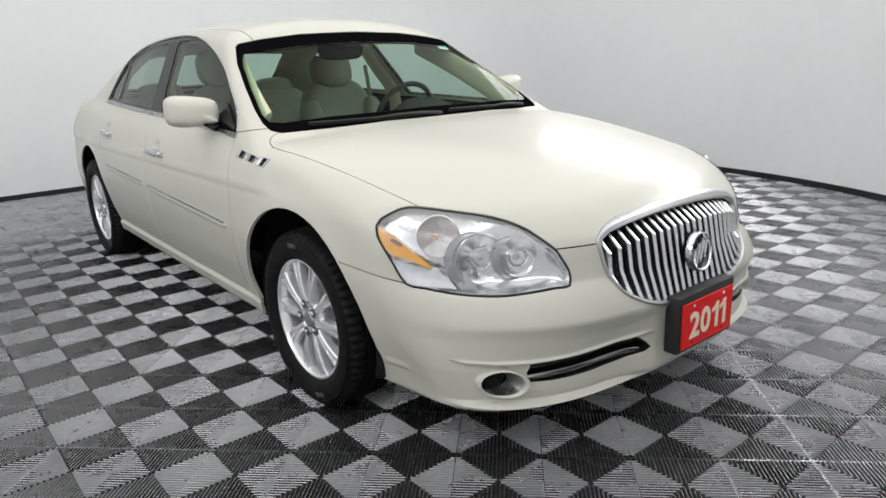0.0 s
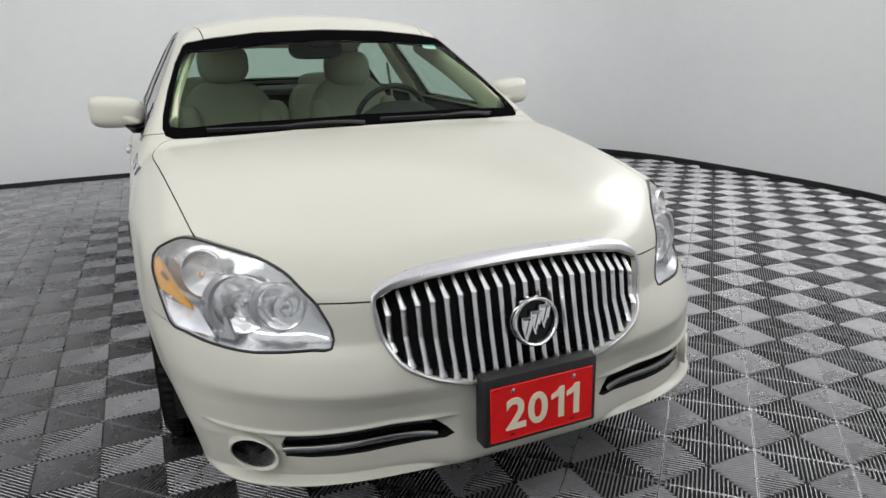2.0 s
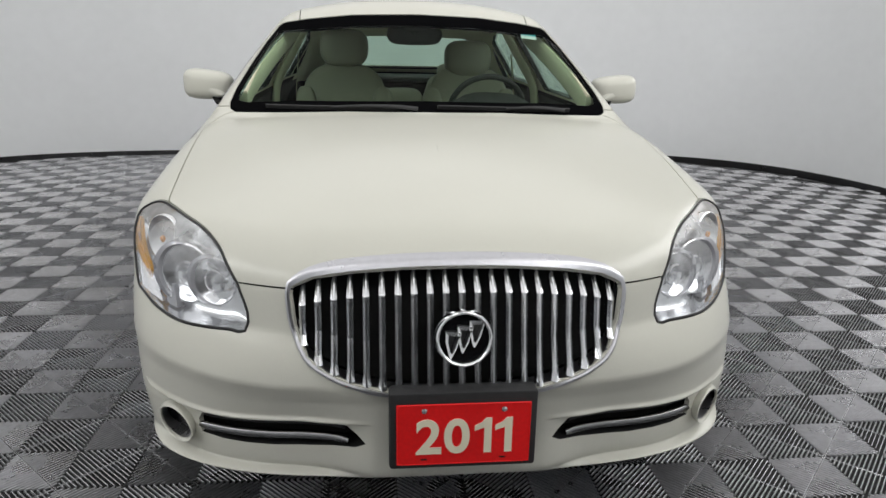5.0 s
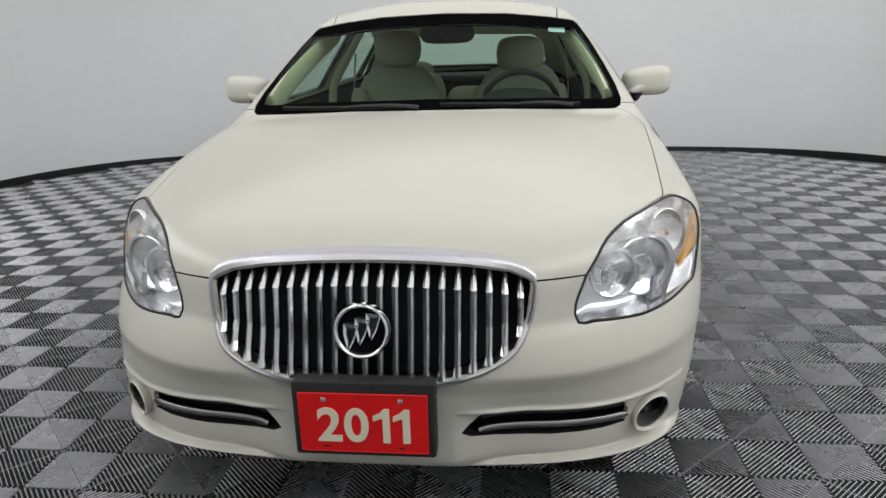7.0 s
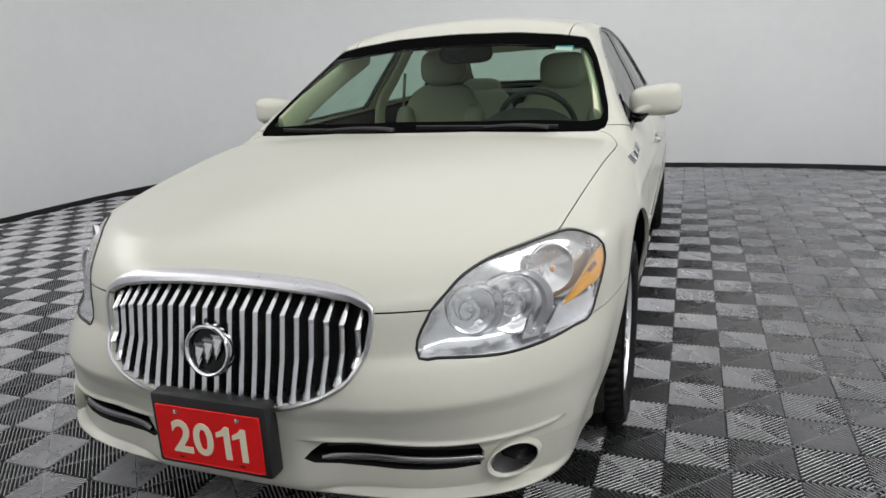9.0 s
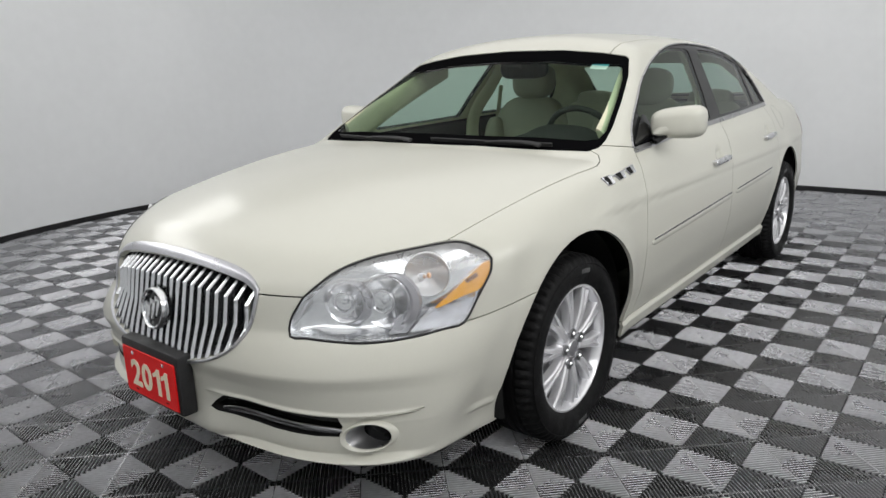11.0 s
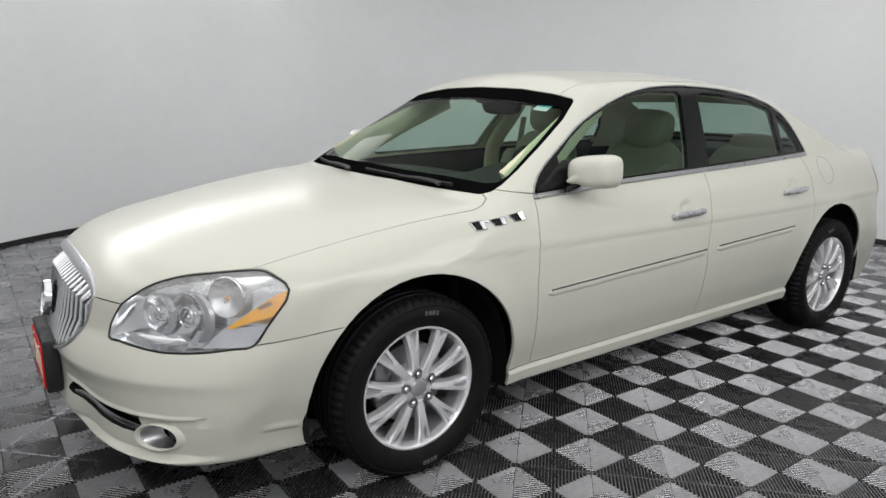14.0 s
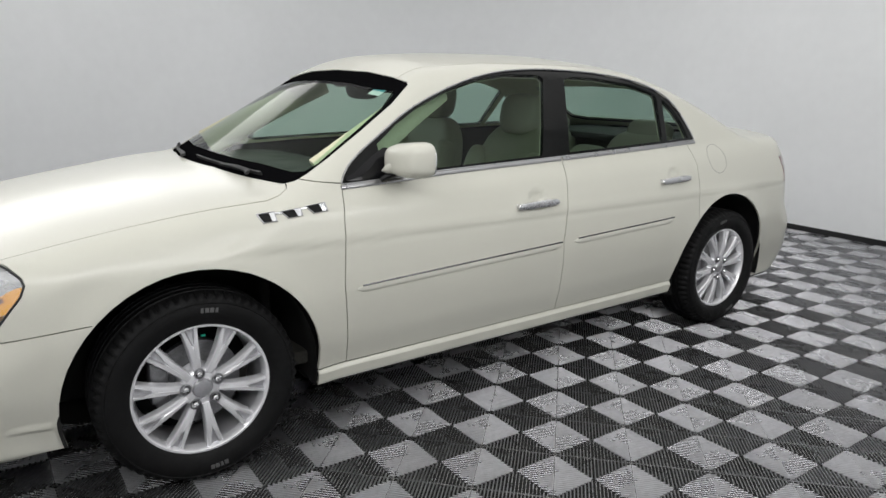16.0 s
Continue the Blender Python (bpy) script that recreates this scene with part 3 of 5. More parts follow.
# gaps between the panels
GAP = 0.0038
HOOD_SIDE = [(0.752, -2.03), (0.762, -1.98), (0.778, -1.813), (0.793, -1.65), (0.81, -1.45), (0.825, -1.28), (0.826, -1.2), (0.812, -1.145), (0.785, -1.108), (0.73, -1.09), (0.70, -1.08)]
cut(TOP, strip(HOOD_SIDE, GAP), lambda p: p[2] > 0.7 and p[0] > 0.6 and p[1] < -1.0, "gap")
cut(FRONT, strip([(0.37, 0.7015), (0.46, 0.699), (0.54, 0.697)], GAP), at_nose, "gap")
cut(SIDE, strip([(-2.12, 0.594), (-2.04, 0.604), (-1.93, 0.618), (-1.78, 0.632)], 0.0036), on_side, "gap")
cut(SIDE, strip([(-0.9, 0.985), (-0.96, 0.992), (-1.03, 1.0), (-1.1, 1.01)], 0.004), on_side, "gap")
cut(SIDE, strip([(-0.921, 0.99), (-0.942, 0.846), (-0.957, 0.63), (-0.93, 0.36), (-0.925, 0.302)], GAP), on_side, "gap")
cut(SIDE, strip([(0.195, 1.04), (0.192, 0.975), (0.14, 0.663), (0.16, 0.356), (0.165, 0.317)], GAP), on_side, "gap")
cut(SIDE, strip([(1.15, 1.075), (1.17, 0.95), (1.155, 0.8), (1.15, 0.66), (1.18, 0.6)], 0.004), on_side, "gap")
cut(SIDE, strip([(-1.1, 0.299), (-0.925, 0.303), (0.165, 0.318), (1.1, 0.329)], 0.004), on_side, "gap")
cut(TOP, strip([(0.535, -0.56), (0.548, -0.3), (0.555, 0.4), (0.53, 1.0), (0.47, 1.28), (0.38, 1.42)], 0.005), lambda p: p[2] > 1.2, "gap")
# the underside
cut(SIDE, [(-3, 0), (3, 0), (3, 0.188), (1.15, 0.19), (1.06, 0.262), (-1.04, 0.238), (-1.1, 0.2), (-1.4, 0.2), (-1.85, 0.224), (-2.2, 0.216), (-3, 0.21)], lambda p: True, "under", ("skin", "gap"))

verts = settle(np.array(V))
# keep the bumper's fold level: lower bumper points go onto the skin sideways only
low_front = (verts[:, 1] < -2.0) & (np.array(V)[:, 2] > 0.228) & (np.array(V)[:, 2] < 0.46)
vo = np.array(V)[low_front]
vd = (vo - np.array([0, -1.75, 0])) * np.array([1, 1, 0])
vd = vd / np.linalg.norm(vd, axis=1, keepdims=True)
verts[low_front] = cast(np.stack([0 * vo[:, 0], 0 * vo[:, 0] - 1.75, vo[:, 2]], 1), vd)
norms = slope(verts)

# loops that hang together make a panel
root = {}


def find(i):
    while root.setdefault(i, i) != i:
        root[i] = root[root[i]]
        i = root[i]
    return i


for f, t in zip(F, T):
    if t == "skin":
        for i in f[1:]:
            root[find(f[0])] = find(i)
groups = {}
for f, t in zip(F, T):
    if t == "skin":
        groups.setdefault(find(f[0]), []).append(f)
PANELS = sorted(groups.values(), key=len, reverse=True)


def shell(name, loops, material, parent, sides=(1,), lift=0.0, rim=0.014, label=""):
    """A sheet of the skin, with a folded rim round its edges, on one side of the car or on both."""
    used = sorted({i for f in loops for i in f})
    at = {i: k for k, i in enumerate(used)}
    p, n = verts[used] + norms[used] * lift, norms[used]
    fs = [[at[i] for i in f] for f in loops]
    if rim:
        seen = set()
        for f in fs:
            for a, b in zip(f, f[1:] + f[:1]):
                seen.add((a, b))
        edge = [(a, b) for a, b in seen if (b, a) not in seen and (p[a][0] > 0.003 or p[b][0] > 0.003)]
        edge.sort()
        ps, ns, base = [p], [n], len(p)
        extra = []
        for a, b in edge:
            # a fold with vertices of its own, turned out from the sheet
            o = np.cross(p[b] - p[a], n[a])
            o = o / (np.linalg.norm(o) + 1e-9)
            ps.append(np.array([p[a], p[b], p[b] - n[b] * rim, p[a] - n[a] * rim]))
            ns.append(np.array([o] * 4))
            extra.append([base + 1, base, base + 3, base + 2])
            base += 4
        p, n, fs = np.vstack(ps), np.vstack(ns), fs + extra
    vv, nn, ff, off = [], [], [], 0
    for s in sides:
        m = np.array([s, 1, 1])
        vv.append(p * m)
        nn.append(n * m)
        ff += [[i + off for i in (f if s > 0 else f[::-1])] for f in fs]
        off += len(p)
    vv, nn = np.vstack(vv), np.vstack(nn)
    if len(sides) == 2:
        # weld the two halves along the middle
        key = {}
        remap = []
        for i, q in enumerate(vv):
            if abs(q[0]) < 0.002 and i % 1 == 0:
                k = (round(q[1], 4), round(q[2], 4))
                remap.append(key.setdefault(k, i))
            else:
                remap.append(i)
        ff = [[remap[i] for i in f] for f in ff]
        ff = [list(dict.fromkeys(f)) for f in ff]
        ff = [f for f in ff if len(f) > 2]
        keep = sorted({i for f in ff for i in f})
        at = {i: k for k, i in enumerate(keep)}
        ff = [[at[i] for i in f] for f in ff]
        vv, nn = vv[keep], nn[keep]
    ob = link_mesh(name, vv, ff, material, parent, label, smooth=True)
    ob.data.normals_split_custom_set_from_vertices([tuple(q) for q in nn])
    return ob


def tag_loops(*tags):
    return [f for f, t in zip(F, T) if t in tags]


def part(name, bm, material, parent, label="", smooth=True):
    me = bpy.data.meshes.new(name)
    bm.to_mesh(me)
    bm.free()
    me.materials.append(material)
    if smooth:
        me.polygons.foreach_set("use_smooth", [True] * len(me.polygons))
        me.set_sharp_from_angle(angle=radians(38))
    ob = new(name, me)
    ob.parent = parent
    if label:
        ob["label"] = label
    return ob


def on_side_x(y, z):
    """The skin's half width at a place seen from the side."""
    y, z = np.atleast_1d(y).astype(float), np.atleast_1d(z).astype(float)
    o = np.stack([np.zeros_like(y), y, z], 1)
    return cast(o, np.tile([1.0, 0, 0], (len(y), 1)))


def on_front_y(x, z):
    x, z = np.atleast_1d(x).astype(float), np.atleast_1d(z).astype(float)
    o = np.stack([x, np.full_like(x, -1.7), z], 1)
    return cast(o, np.tile([0, -1.0, 0], (len(x), 1)))


def on_top_z(x, y):
    x, y = np.atleast_1d(x).astype(float), np.atleast_1d(y).astype(float)
    o = np.stack([x, y, np.full_like(x, 0.6)], 1)
    return cast(o, np.tile([0, 0, 1.0], (len(x), 1)))


def dense(line, d=0.02, closed=False):
    """More points along a line, on a smooth curve through its points."""
    pts = [np.array(p, float) for p in line]
    n = len(pts)
    out = []
    for k in range(n if closed else n - 1):
        g = lambda i: pts[i % n] if closed else pts[min(max(i, 0), n - 1)]
        a, b, c, e = g(k - 1), g(k), g(k + 1), g(k + 2)
        m = max(1, int(np.linalg.norm(c - b) / d))
        for i in range(m):
            t = i / m
            out.append(0.5 * (2 * b + (c - a) * t + (2 * a - 5 * b + 4 * c - e) * t * t + (3 * b - a - 3 * c + e) * t ** 3))
    if not closed:
        out.append(pts[-1])
    return np.array(out)


def sweep(path, ups, section, closed=False, caps=True):
    """A section of (across, out) pairs carried along a path; section may be a function of the share of the way."""
    path, ups = np.asarray(path, float), np.asarray(ups, float)
    bm = bmesh.new()
    n = len(path)
    rings = []
    for k in range(n):
        a, b = (path[k - 1], path[(k + 1) % n]) if closed else (path[max(0, k - 1)], path[min(n - 1, k + 1)])
        t = (b - a) / (np.linalg.norm(b - a) + 1e-9)
        u = ups[k] - t * (ups[k] @ t)
        u = u / (np.linalg.norm(u) + 1e-9)
        s = np.cross(t, u)
        sec = section(k / max(1, n - 1)) if callable(section) else section
        rings.append([bm.verts.new(path[k] + s * p + u * q) for p, q in sec])
    m = len(rings[0])
    for k in range(n if closed else n - 1):
        r, q = rings[k], rings[(k + 1) % n]
        for i in range(m):
            bm.faces.new((r[i], r[(i + 1) % m], q[(i + 1) % m], q[i]))
    if caps and not closed:
        bm.faces.new(rings[0][::-1])
        bm.faces.new(rings[-1])
    bmesh.ops.recalc_face_normals(bm, faces=bm.faces)
    return bm


def round_section(w, h, n=10):
    return [(w / 2 * math.cos(2 * math.pi * i / n), h / 2 * math.sin(2 * math.pi * i / n)) for i in range(n)]


def lathe(profile, n=48):
    """A turned shape from (along, radius) pairs round the x axis."""
    bm = bmesh.new()
    rings = [[bm.verts.new((a, r * math.cos(2 * math.pi * i / n), r * math.sin(2 * math.pi * i / n))) for i in range(n)] for a, r in profile]
    for r, q in zip(rings, rings[1:]):
        for i in range(n):
            bm.faces.new((r[i], r[(i + 1) % n], q[(i + 1) % n], q[i]))
    bmesh.ops.remove_doubles(bm, verts=bm.verts, dist=1e-5)
    bmesh.ops.recalc_face_normals(bm, faces=bm.faces)
    return bm


def rounded_box(sx, sy, sz, bevel=0.01, seg=2):
    bm = bmesh.new()
    bmesh.ops.create_cube(bm, size=1)
    bmesh.ops.scale(bm, vec=(sx, sy, sz), verts=bm.verts)
    bmesh.ops.bevel(bm, geom=bm.edges[:], offset=bevel, segments=seg, affect="EDGES", profile=0.5)
    return bm


def cushion(sx, sy, sz, e1=0.45, e2=0.45, nu=28, nv=18):
    """A padded block: a sphere squared off."""
    bm = bmesh.new()
    pw = lambda c, e: math.copysign(abs(c) ** e, c)
    rows = []
    for j in range(nv + 1):
        v = math.pi * (j / nv - 0.5)
        rows.append([bm.verts.new((sx / 2 * pw(math.cos(v), e1) * pw(math.cos(u), e2), sy / 2 * pw(math.cos(v), e1) * pw(math.sin(u), e2), sz / 2 * pw(math.sin(v), e1))) for u in (2 * math.pi * i / nu for i in range(nu))])
    for r, q in zip(rows, rows[1:]):
        for i in range(nu):
            bm.faces.new((r[i], r[(i + 1) % nu], q[(i + 1) % nu], q[i]))
    bmesh.ops.remove_doubles(bm, verts=bm.verts, dist=1e-5)
    bmesh.ops.recalc_face_normals(bm, faces=bm.faces)
    return bm


def moved(bm, m):
    bmesh.ops.transform(bm, matrix=m, verts=bm.verts)
    return bm


def flipped(bm):
    """The mirror image on the car's other side."""
    bmesh.ops.scale(bm, vec=(-1, 1, 1), verts=bm.verts)
    bmesh.ops.reverse_faces(bm, faces=bm.faces)
    return bm


car = new("car")
tagged(car, "ivory pearl four-door sedan with chrome grille and red 2011 sign", "car")


def panel_at(x, y, z):
    """The panel nearest to a place."""
    q = np.array([x, y, z])
    return min((g for g in PANELS if len(g) > 20), key=lambda g: np.min(np.sum((verts[[f[0] for f in g]] - q) ** 2, 1)))


hood_loops = panel_at(0.2, -1.8, 0.93)
bumper_loops = panel_at(0.5, -2.43, 0.48)
fender_loops = panel_at(0.92, -1.45, 0.85)
fdoor_loops = panel_at(0.93, -0.4, 0.6)
rdoor_loops = panel_at(0.93, 0.6, 0.6)
assert bumper_loops is not fender_loops and fender_loops is not fdoor_loops
side_loops = panel_at(0.9, 1.8, 0.8)
sill_loops = panel_at(0.87, 0.0, 0.28)
roof_loops = panel_at(0.1, 0.3, 1.47)
hood = shell("hood", hood_loops, M_PAINT, car, (1, -1))
front_bumper = shell("front_bumper", bumper_loops, M_PAINT, car, (1, -1))
shell("roof", roof_loops, M_PAINT, car, (1, -1), rim=0.008)
# underside shade is put into the near-black tray
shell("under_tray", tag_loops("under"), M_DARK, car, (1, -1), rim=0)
doors = {}
for s in (1, -1):
    shell("front_fender", fender_loops, M_PAINT, car, (s,))
    doors["f", s] = shell("front_door", fdoor_loops, M_PAINT, car, (s,))
    doors["r", s] = shell("rear_door", rdoor_loops, M_PAINT, car, (s,))
    shell("body_side", side_loops, M_PAINT, car, (s,), rim=0.008)
    shell("sill_moulding", sill_loops, M_PAINT, car, (s,))
    shell("window_surround", tag_loops("frame"), M_SURBLACK, car, (s,), -0.003, 0.02, "glossy black window surround")
    # near-black sheets standing in for the shade behind the gaps, and the trim inside
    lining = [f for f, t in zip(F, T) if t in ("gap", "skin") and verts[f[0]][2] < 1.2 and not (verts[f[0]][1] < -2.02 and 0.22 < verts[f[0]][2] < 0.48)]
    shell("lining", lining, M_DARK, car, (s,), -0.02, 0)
    shell("joint_shade", [f for f, t in zip(F, T) if t == "gap" and verts[f[0]][2] > 1.1], M_DARK, car, (s,), -0.006, 0)
    cabin = [f for f in side_loops if verts[f[0]][2] > 1.0 and verts[f[0]][1] < 2.0] + tag_loops("frame") + [f for f, t in zip(F, T) if t == "gap" and verts[f[0]][2] > 1.03]
    shell("pillar_trim", cabin, M_BEIGE, car, (s,), -0.03, 0, "beige pillar trim")
    shell("door_card", [f for f in fdoor_loops + rdoor_loops if verts[f[0]][2] > 0.45], M_DASH, car, (s,), -0.06, 0, "charcoal door lining")
    shell("front_side_window", tag_loops("glass_front"), M_PANE, doors["f", s], (s,), -0.006, 0, "green-tinted side window")
    shell("rear_side_window", tag_loops("glass_rear"), M_PANE, doors["r", s], (s,), -0.006, 0, "green-tinted side window")
    shell("quarter_window", tag_loops("glass_quarter"), M_PANE, car, (s,), -0.006, 0, "green-tinted fixed window")
shell("headliner", roof_loops, M_BEIGE, car, (1, -1), -0.035, 0, "beige cloth headliner")
windscreen = shell("windscreen", tag_loops("windscreen"), M_SCREEN, car, (1, -1), -0.004, 0, "clear windscreen")
shell("windscreen_border", tag_loops("frit"), M_FRIT, windscreen, (1, -1), -0.004, 0.012, "black windscreen border")
shell("rear_window", tag_loops("rear_window"), M_PANE, car, (1, -1), -0.004, 0, "green-tinted rear window")

# ---- the car's front: grille, badge, plate, lamps, intakes ----
sym = lambda poly: [(u, v) for u, v in poly if u > 0]
half = [(0.0, 0.757)] + sym(GRILLE) + [(0.0, 0.468)]
ring = half + [(-u, v) for u, v in half[-2:0:-1]]
ring = [tuple(q) for q in dense(ring, 0.015, True)]
grille = new("grille")
grille.parent = car
inner = np.array(grown(ring, 0.001))
outer = np.array(ring)
wide = 0.011 + 0.015 * np.clip((outer[:, 1] - 0.70) / 0.04, 0, 1)
# widen outwards along the outline's normal
unit = np.array(grown(ring, 1.0)) - outer
outer = outer + unit * wide[:, None]
pi_ = on_front_y(inner[:, 0], inner[:, 1])
bm = bmesh.new()
cols = [pi_ + np.array([0, 0.06, 0]), pi_ + np.array([0, 0.02, 0]), pi_ - np.array([0, 0.004, 0])]
for share, lift in ((0.2, 0.005), (0.4, 0.0065), (0.6, 0.0065), (0.85, 0.005), (1.0, -0.002)):
    q = inner + (outer - inner) * share
    p = on_front_y(q[:, 0], np.minimum(q[:, 1], 0.785))
    cols.append(p + slope(p) * lift)
rows = [[bm.verts.new(c[k]) for c in cols] for k in range(len(ring))]
for r, q in zip(rows, rows[1:] + rows[:1]):
    for i in range(7):
        bm.faces.new((r[i], r[i + 1], q[i + 1], q[i]))
bmesh.ops.recalc_face_normals(bm, faces=bm.faces)
part("surround", bm, M_SURROUND, grille, "satin chrome grille surround")
# near-black sheet holds the shade behind the slats
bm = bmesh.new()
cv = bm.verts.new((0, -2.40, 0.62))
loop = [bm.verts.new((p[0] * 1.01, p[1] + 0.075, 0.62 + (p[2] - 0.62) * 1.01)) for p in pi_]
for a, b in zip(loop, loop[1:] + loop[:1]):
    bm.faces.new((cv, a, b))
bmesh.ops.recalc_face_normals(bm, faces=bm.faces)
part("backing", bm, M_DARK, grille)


def edge_z(x, upper):
    """Where the grille's opening ends above or below at a distance from the middle."""
    hits = []
    for (a, b), (c, d) in zip(ring, ring[1:] + ring[:1]):
        if (a - x) * (c - x) <= 0 and abs(a - c) > 1e-9:
            hits.append(b + (d - b) * (x - a) / (c - a))
    return max(hits) if upper else min(hits)


for k in range(21):
    x = -0.362 + 0.0362 * k
    zt, zb = edge_z(x, True) - 0.001, edge_z(x, False) + 0.002
    zk = zt - (0.052 if zt - zb > 0.12 else 0.3 * (zt - zb))
    zs = [zt, zt - 0.012, zk, zk - 0.01, (zk + zb) / 2, zb + 0.02, zb]
    ys = on_front_y(np.full(7, x), np.array(zs))[:, 1]
    back = [0.034, 0.026, -0.002, 0.0, 0.004, 0.004, -0.001]
    wd = [0.006, 0.0105, 0.0155, 0.0150, 0.0145, 0.0145, 0.0205]
    bm = bmesh.new()
    rings = []
    for z, y, d, w in zip(zs, ys, back, wd):
        y = y + d
        sec = [(x - w / 2, y + 0.03), (x - w / 2, y + 0.006), (x - w * 0.13, y), (x + w * 0.13, y), (x + w / 2, y + 0.006), (x + w / 2, y + 0.03)]
        rings.append([bm.verts.new((u, v, z)) for u, v in sec])
    for r, q in zip(rings, rings[1:]):
        for i in range(5):
            bm.faces.new((r[i], q[i], q[i + 1], r[i + 1]))
    bm.faces.new(rings[0])
    bm.faces.new(rings[-1])
    bmesh.ops.recalc_face_normals(bm, faces=bm.faces)
    part("slat", bm, M_SLAT, grille, smooth=False)

# badge: a ring with three small shields on black
badge = new("badge")
badge.parent = car
tilt = pose(0, -2.507, 0.613, 0, 0, -90) @ pose(0, 0, 0, 0, -9, 0)
part("ring", moved(lathe([(-0.012, 0.0545), (0.004, 0.0545), (0.009, 0.057), (0.0105, 0.060), (0.009, 0.063), (0.002, 0.0655), (-0.012, 0.0655)], 64), tilt), M_CHROME, badge, "chrome ring")
part("disc", moved(lathe([(-0.004, 0.0), (-0.004, 0.0555)], 48), tilt), M_GLOSSBLACK, badge, "black disc")
for k in range(3):
    # a slanted shield with a raised rim
    ox, oz = -0.0295 + 0.0265 * k, 0.0125 - 0.0125 * k
    out = [(-0.0185, 0.028), (0.0185, 0.031), (0.0195, 0.0045), (0.011, -0.030), (0.0065, -0.0365), (-0.007, -0.011)]
    bm = bmesh.new()
    lo, hi, mid = [], [], []
    for u, v in out:
        lo.append(bm.verts.new((-0.003, ox + u, oz + v)))
        hi.append(bm.verts.new((0.005, ox + u * 0.94, oz + v * 0.94)))
        mid.append(bm.verts.new((0.003, ox + u * 0.62, oz + v * 0.62)))
    for i in range(6):
        j = (i + 1) % 6
        bm.faces.new((lo[i], lo[j], hi[j], hi[i]))
        bm.faces.new((hi[i], hi[j], mid[j], mid[i]))
    bm.faces.new(mid)
    # the bar across
    q = [bm.verts.new((0.0055, ox + u, oz + v)) for u, v in ((-0.013, 0.018), (-0.005, 0.019), (0.008, -0.019), (0.003, -0.021))]
    bm.faces.new(q)
    bmesh.ops.recalc_face_normals(bm, faces=bm.faces)
    bmesh.ops.scale(bm, vec=(1, -1, 1), verts=bm.verts)
    bmesh.ops.reverse_faces(bm, faces=bm.faces)
    part("shield", moved(bm, tilt), M_CHROME, badge, smooth=False)

# red model-year sign with its black holder
plate = new("year_sign")
plate.parent = car
PZ = 0.3985
bm = moved(rounded_box(0.337, 0.05, 0.192, 0.008, 2), pose(0, -2.521, PZ + 0.006))
part("holder", bm, M_MATTEBLACK, plate, "black plastic sign holder")
bm = moved(rounded_box(0.3048, 0.004, 0.1524, 0.0015, 1), pose(0, -2.5485, PZ))
face = part("sign_face", bm, M_RED, plate, "red model-year sign reading 2011")
rim_path = [(-0.1505, PZ - 0.0745), (0.1505, PZ - 0.0745), (0.1505, PZ + 0.0745), (-0.1505, PZ + 0.0745)]
rp = []
for (a, b), sx, sz in zip(rim_path, (-1, 1, 1, -1), (-1, -1, 1, 1)):
    for q in range(5):
        an = math.pi / 2 * q / 4 + {(-1, -1): math.pi, (1, -1): 1.5 * math.pi, (1, 1): 0, (-1, 1): 0.5 * math.pi}[(sx, sz)]
        rp.append((a - sx * 0.01 + 0.01 * math.cos(an), -2.5505, b - sz * 0.01 + 0.01 * math.sin(an)))
part("raised_edge", sweep(rp, [(0, -1, 0)] * len(rp), round_section(0.0025, 0.002, 6), True), M_RED, plate)
for k, ch in enumerate("2011"):
    if ch == "1":
        # a bold one with a flag
        bm = bmesh.new()
        out = [(0.006, -0.044), (0.006, 0.020), (-0.016, 0.012), (-0.016, 0.025), (0.000, 0.033), (0.010, 0.044), (0.023, 0.044), (0.023, -0.044)]
        top = [bm.verts.new((u, v, 0.0012)) for u, v in out]
        low = [bm.verts.new((u, v, -0.0012)) for u, v in out]
        bm.faces.new(top)
        for i in range(len(out)):
            bm.faces.new((top[i], low[i], low[(i + 1) % len(out)], top[(i + 1) % len(out)]))
        bmesh.ops.recalc_face_normals(bm, faces=bm.faces)
        dm = bpy.data.meshes.new("digit")
        bm.to_mesh(dm)
        bm.free()
    else:
        tx = bpy.data.curves.new("digit", "FONT")
        tx.body, tx.size, tx.extrude, tx.offset = ch, 0.128, 0.0012, 0.003
        tmp = bpy.data.objects.new("digit_tmp", tx)
        scene.collection.objects.link(tmp)
        bpy.context.view_layer.update()
        dm = bpy.data.meshes.new_from_object(tmp.evaluated_get(bpy.context.evaluated_depsgraph_get()))
        bpy.data.objects.remove(tmp)
        co = np.array([v.co for v in dm.vertices])
        mid, size = (co.max(0) + co.min(0)) / 2, co.max(0) - co.min(0)
        dm.transform(Matrix.Diagonal((0.058 / size[0], 0.088 / size[1], 1, 1)) @ Matrix.Translation((-mid[0], -mid[1], 0)))
    dm.materials.clear()
    dm.materials.append(M_CREAM)
    dg = new("digit", dm)
    dg.parent = plate
    dg.matrix_basis = pose((-0.080, -0.016, 0.040, 0.087)[k], -2.5515, PZ - 0.004, 90, 0, 0)
    dg["label"] = "cream raised digit " + ch
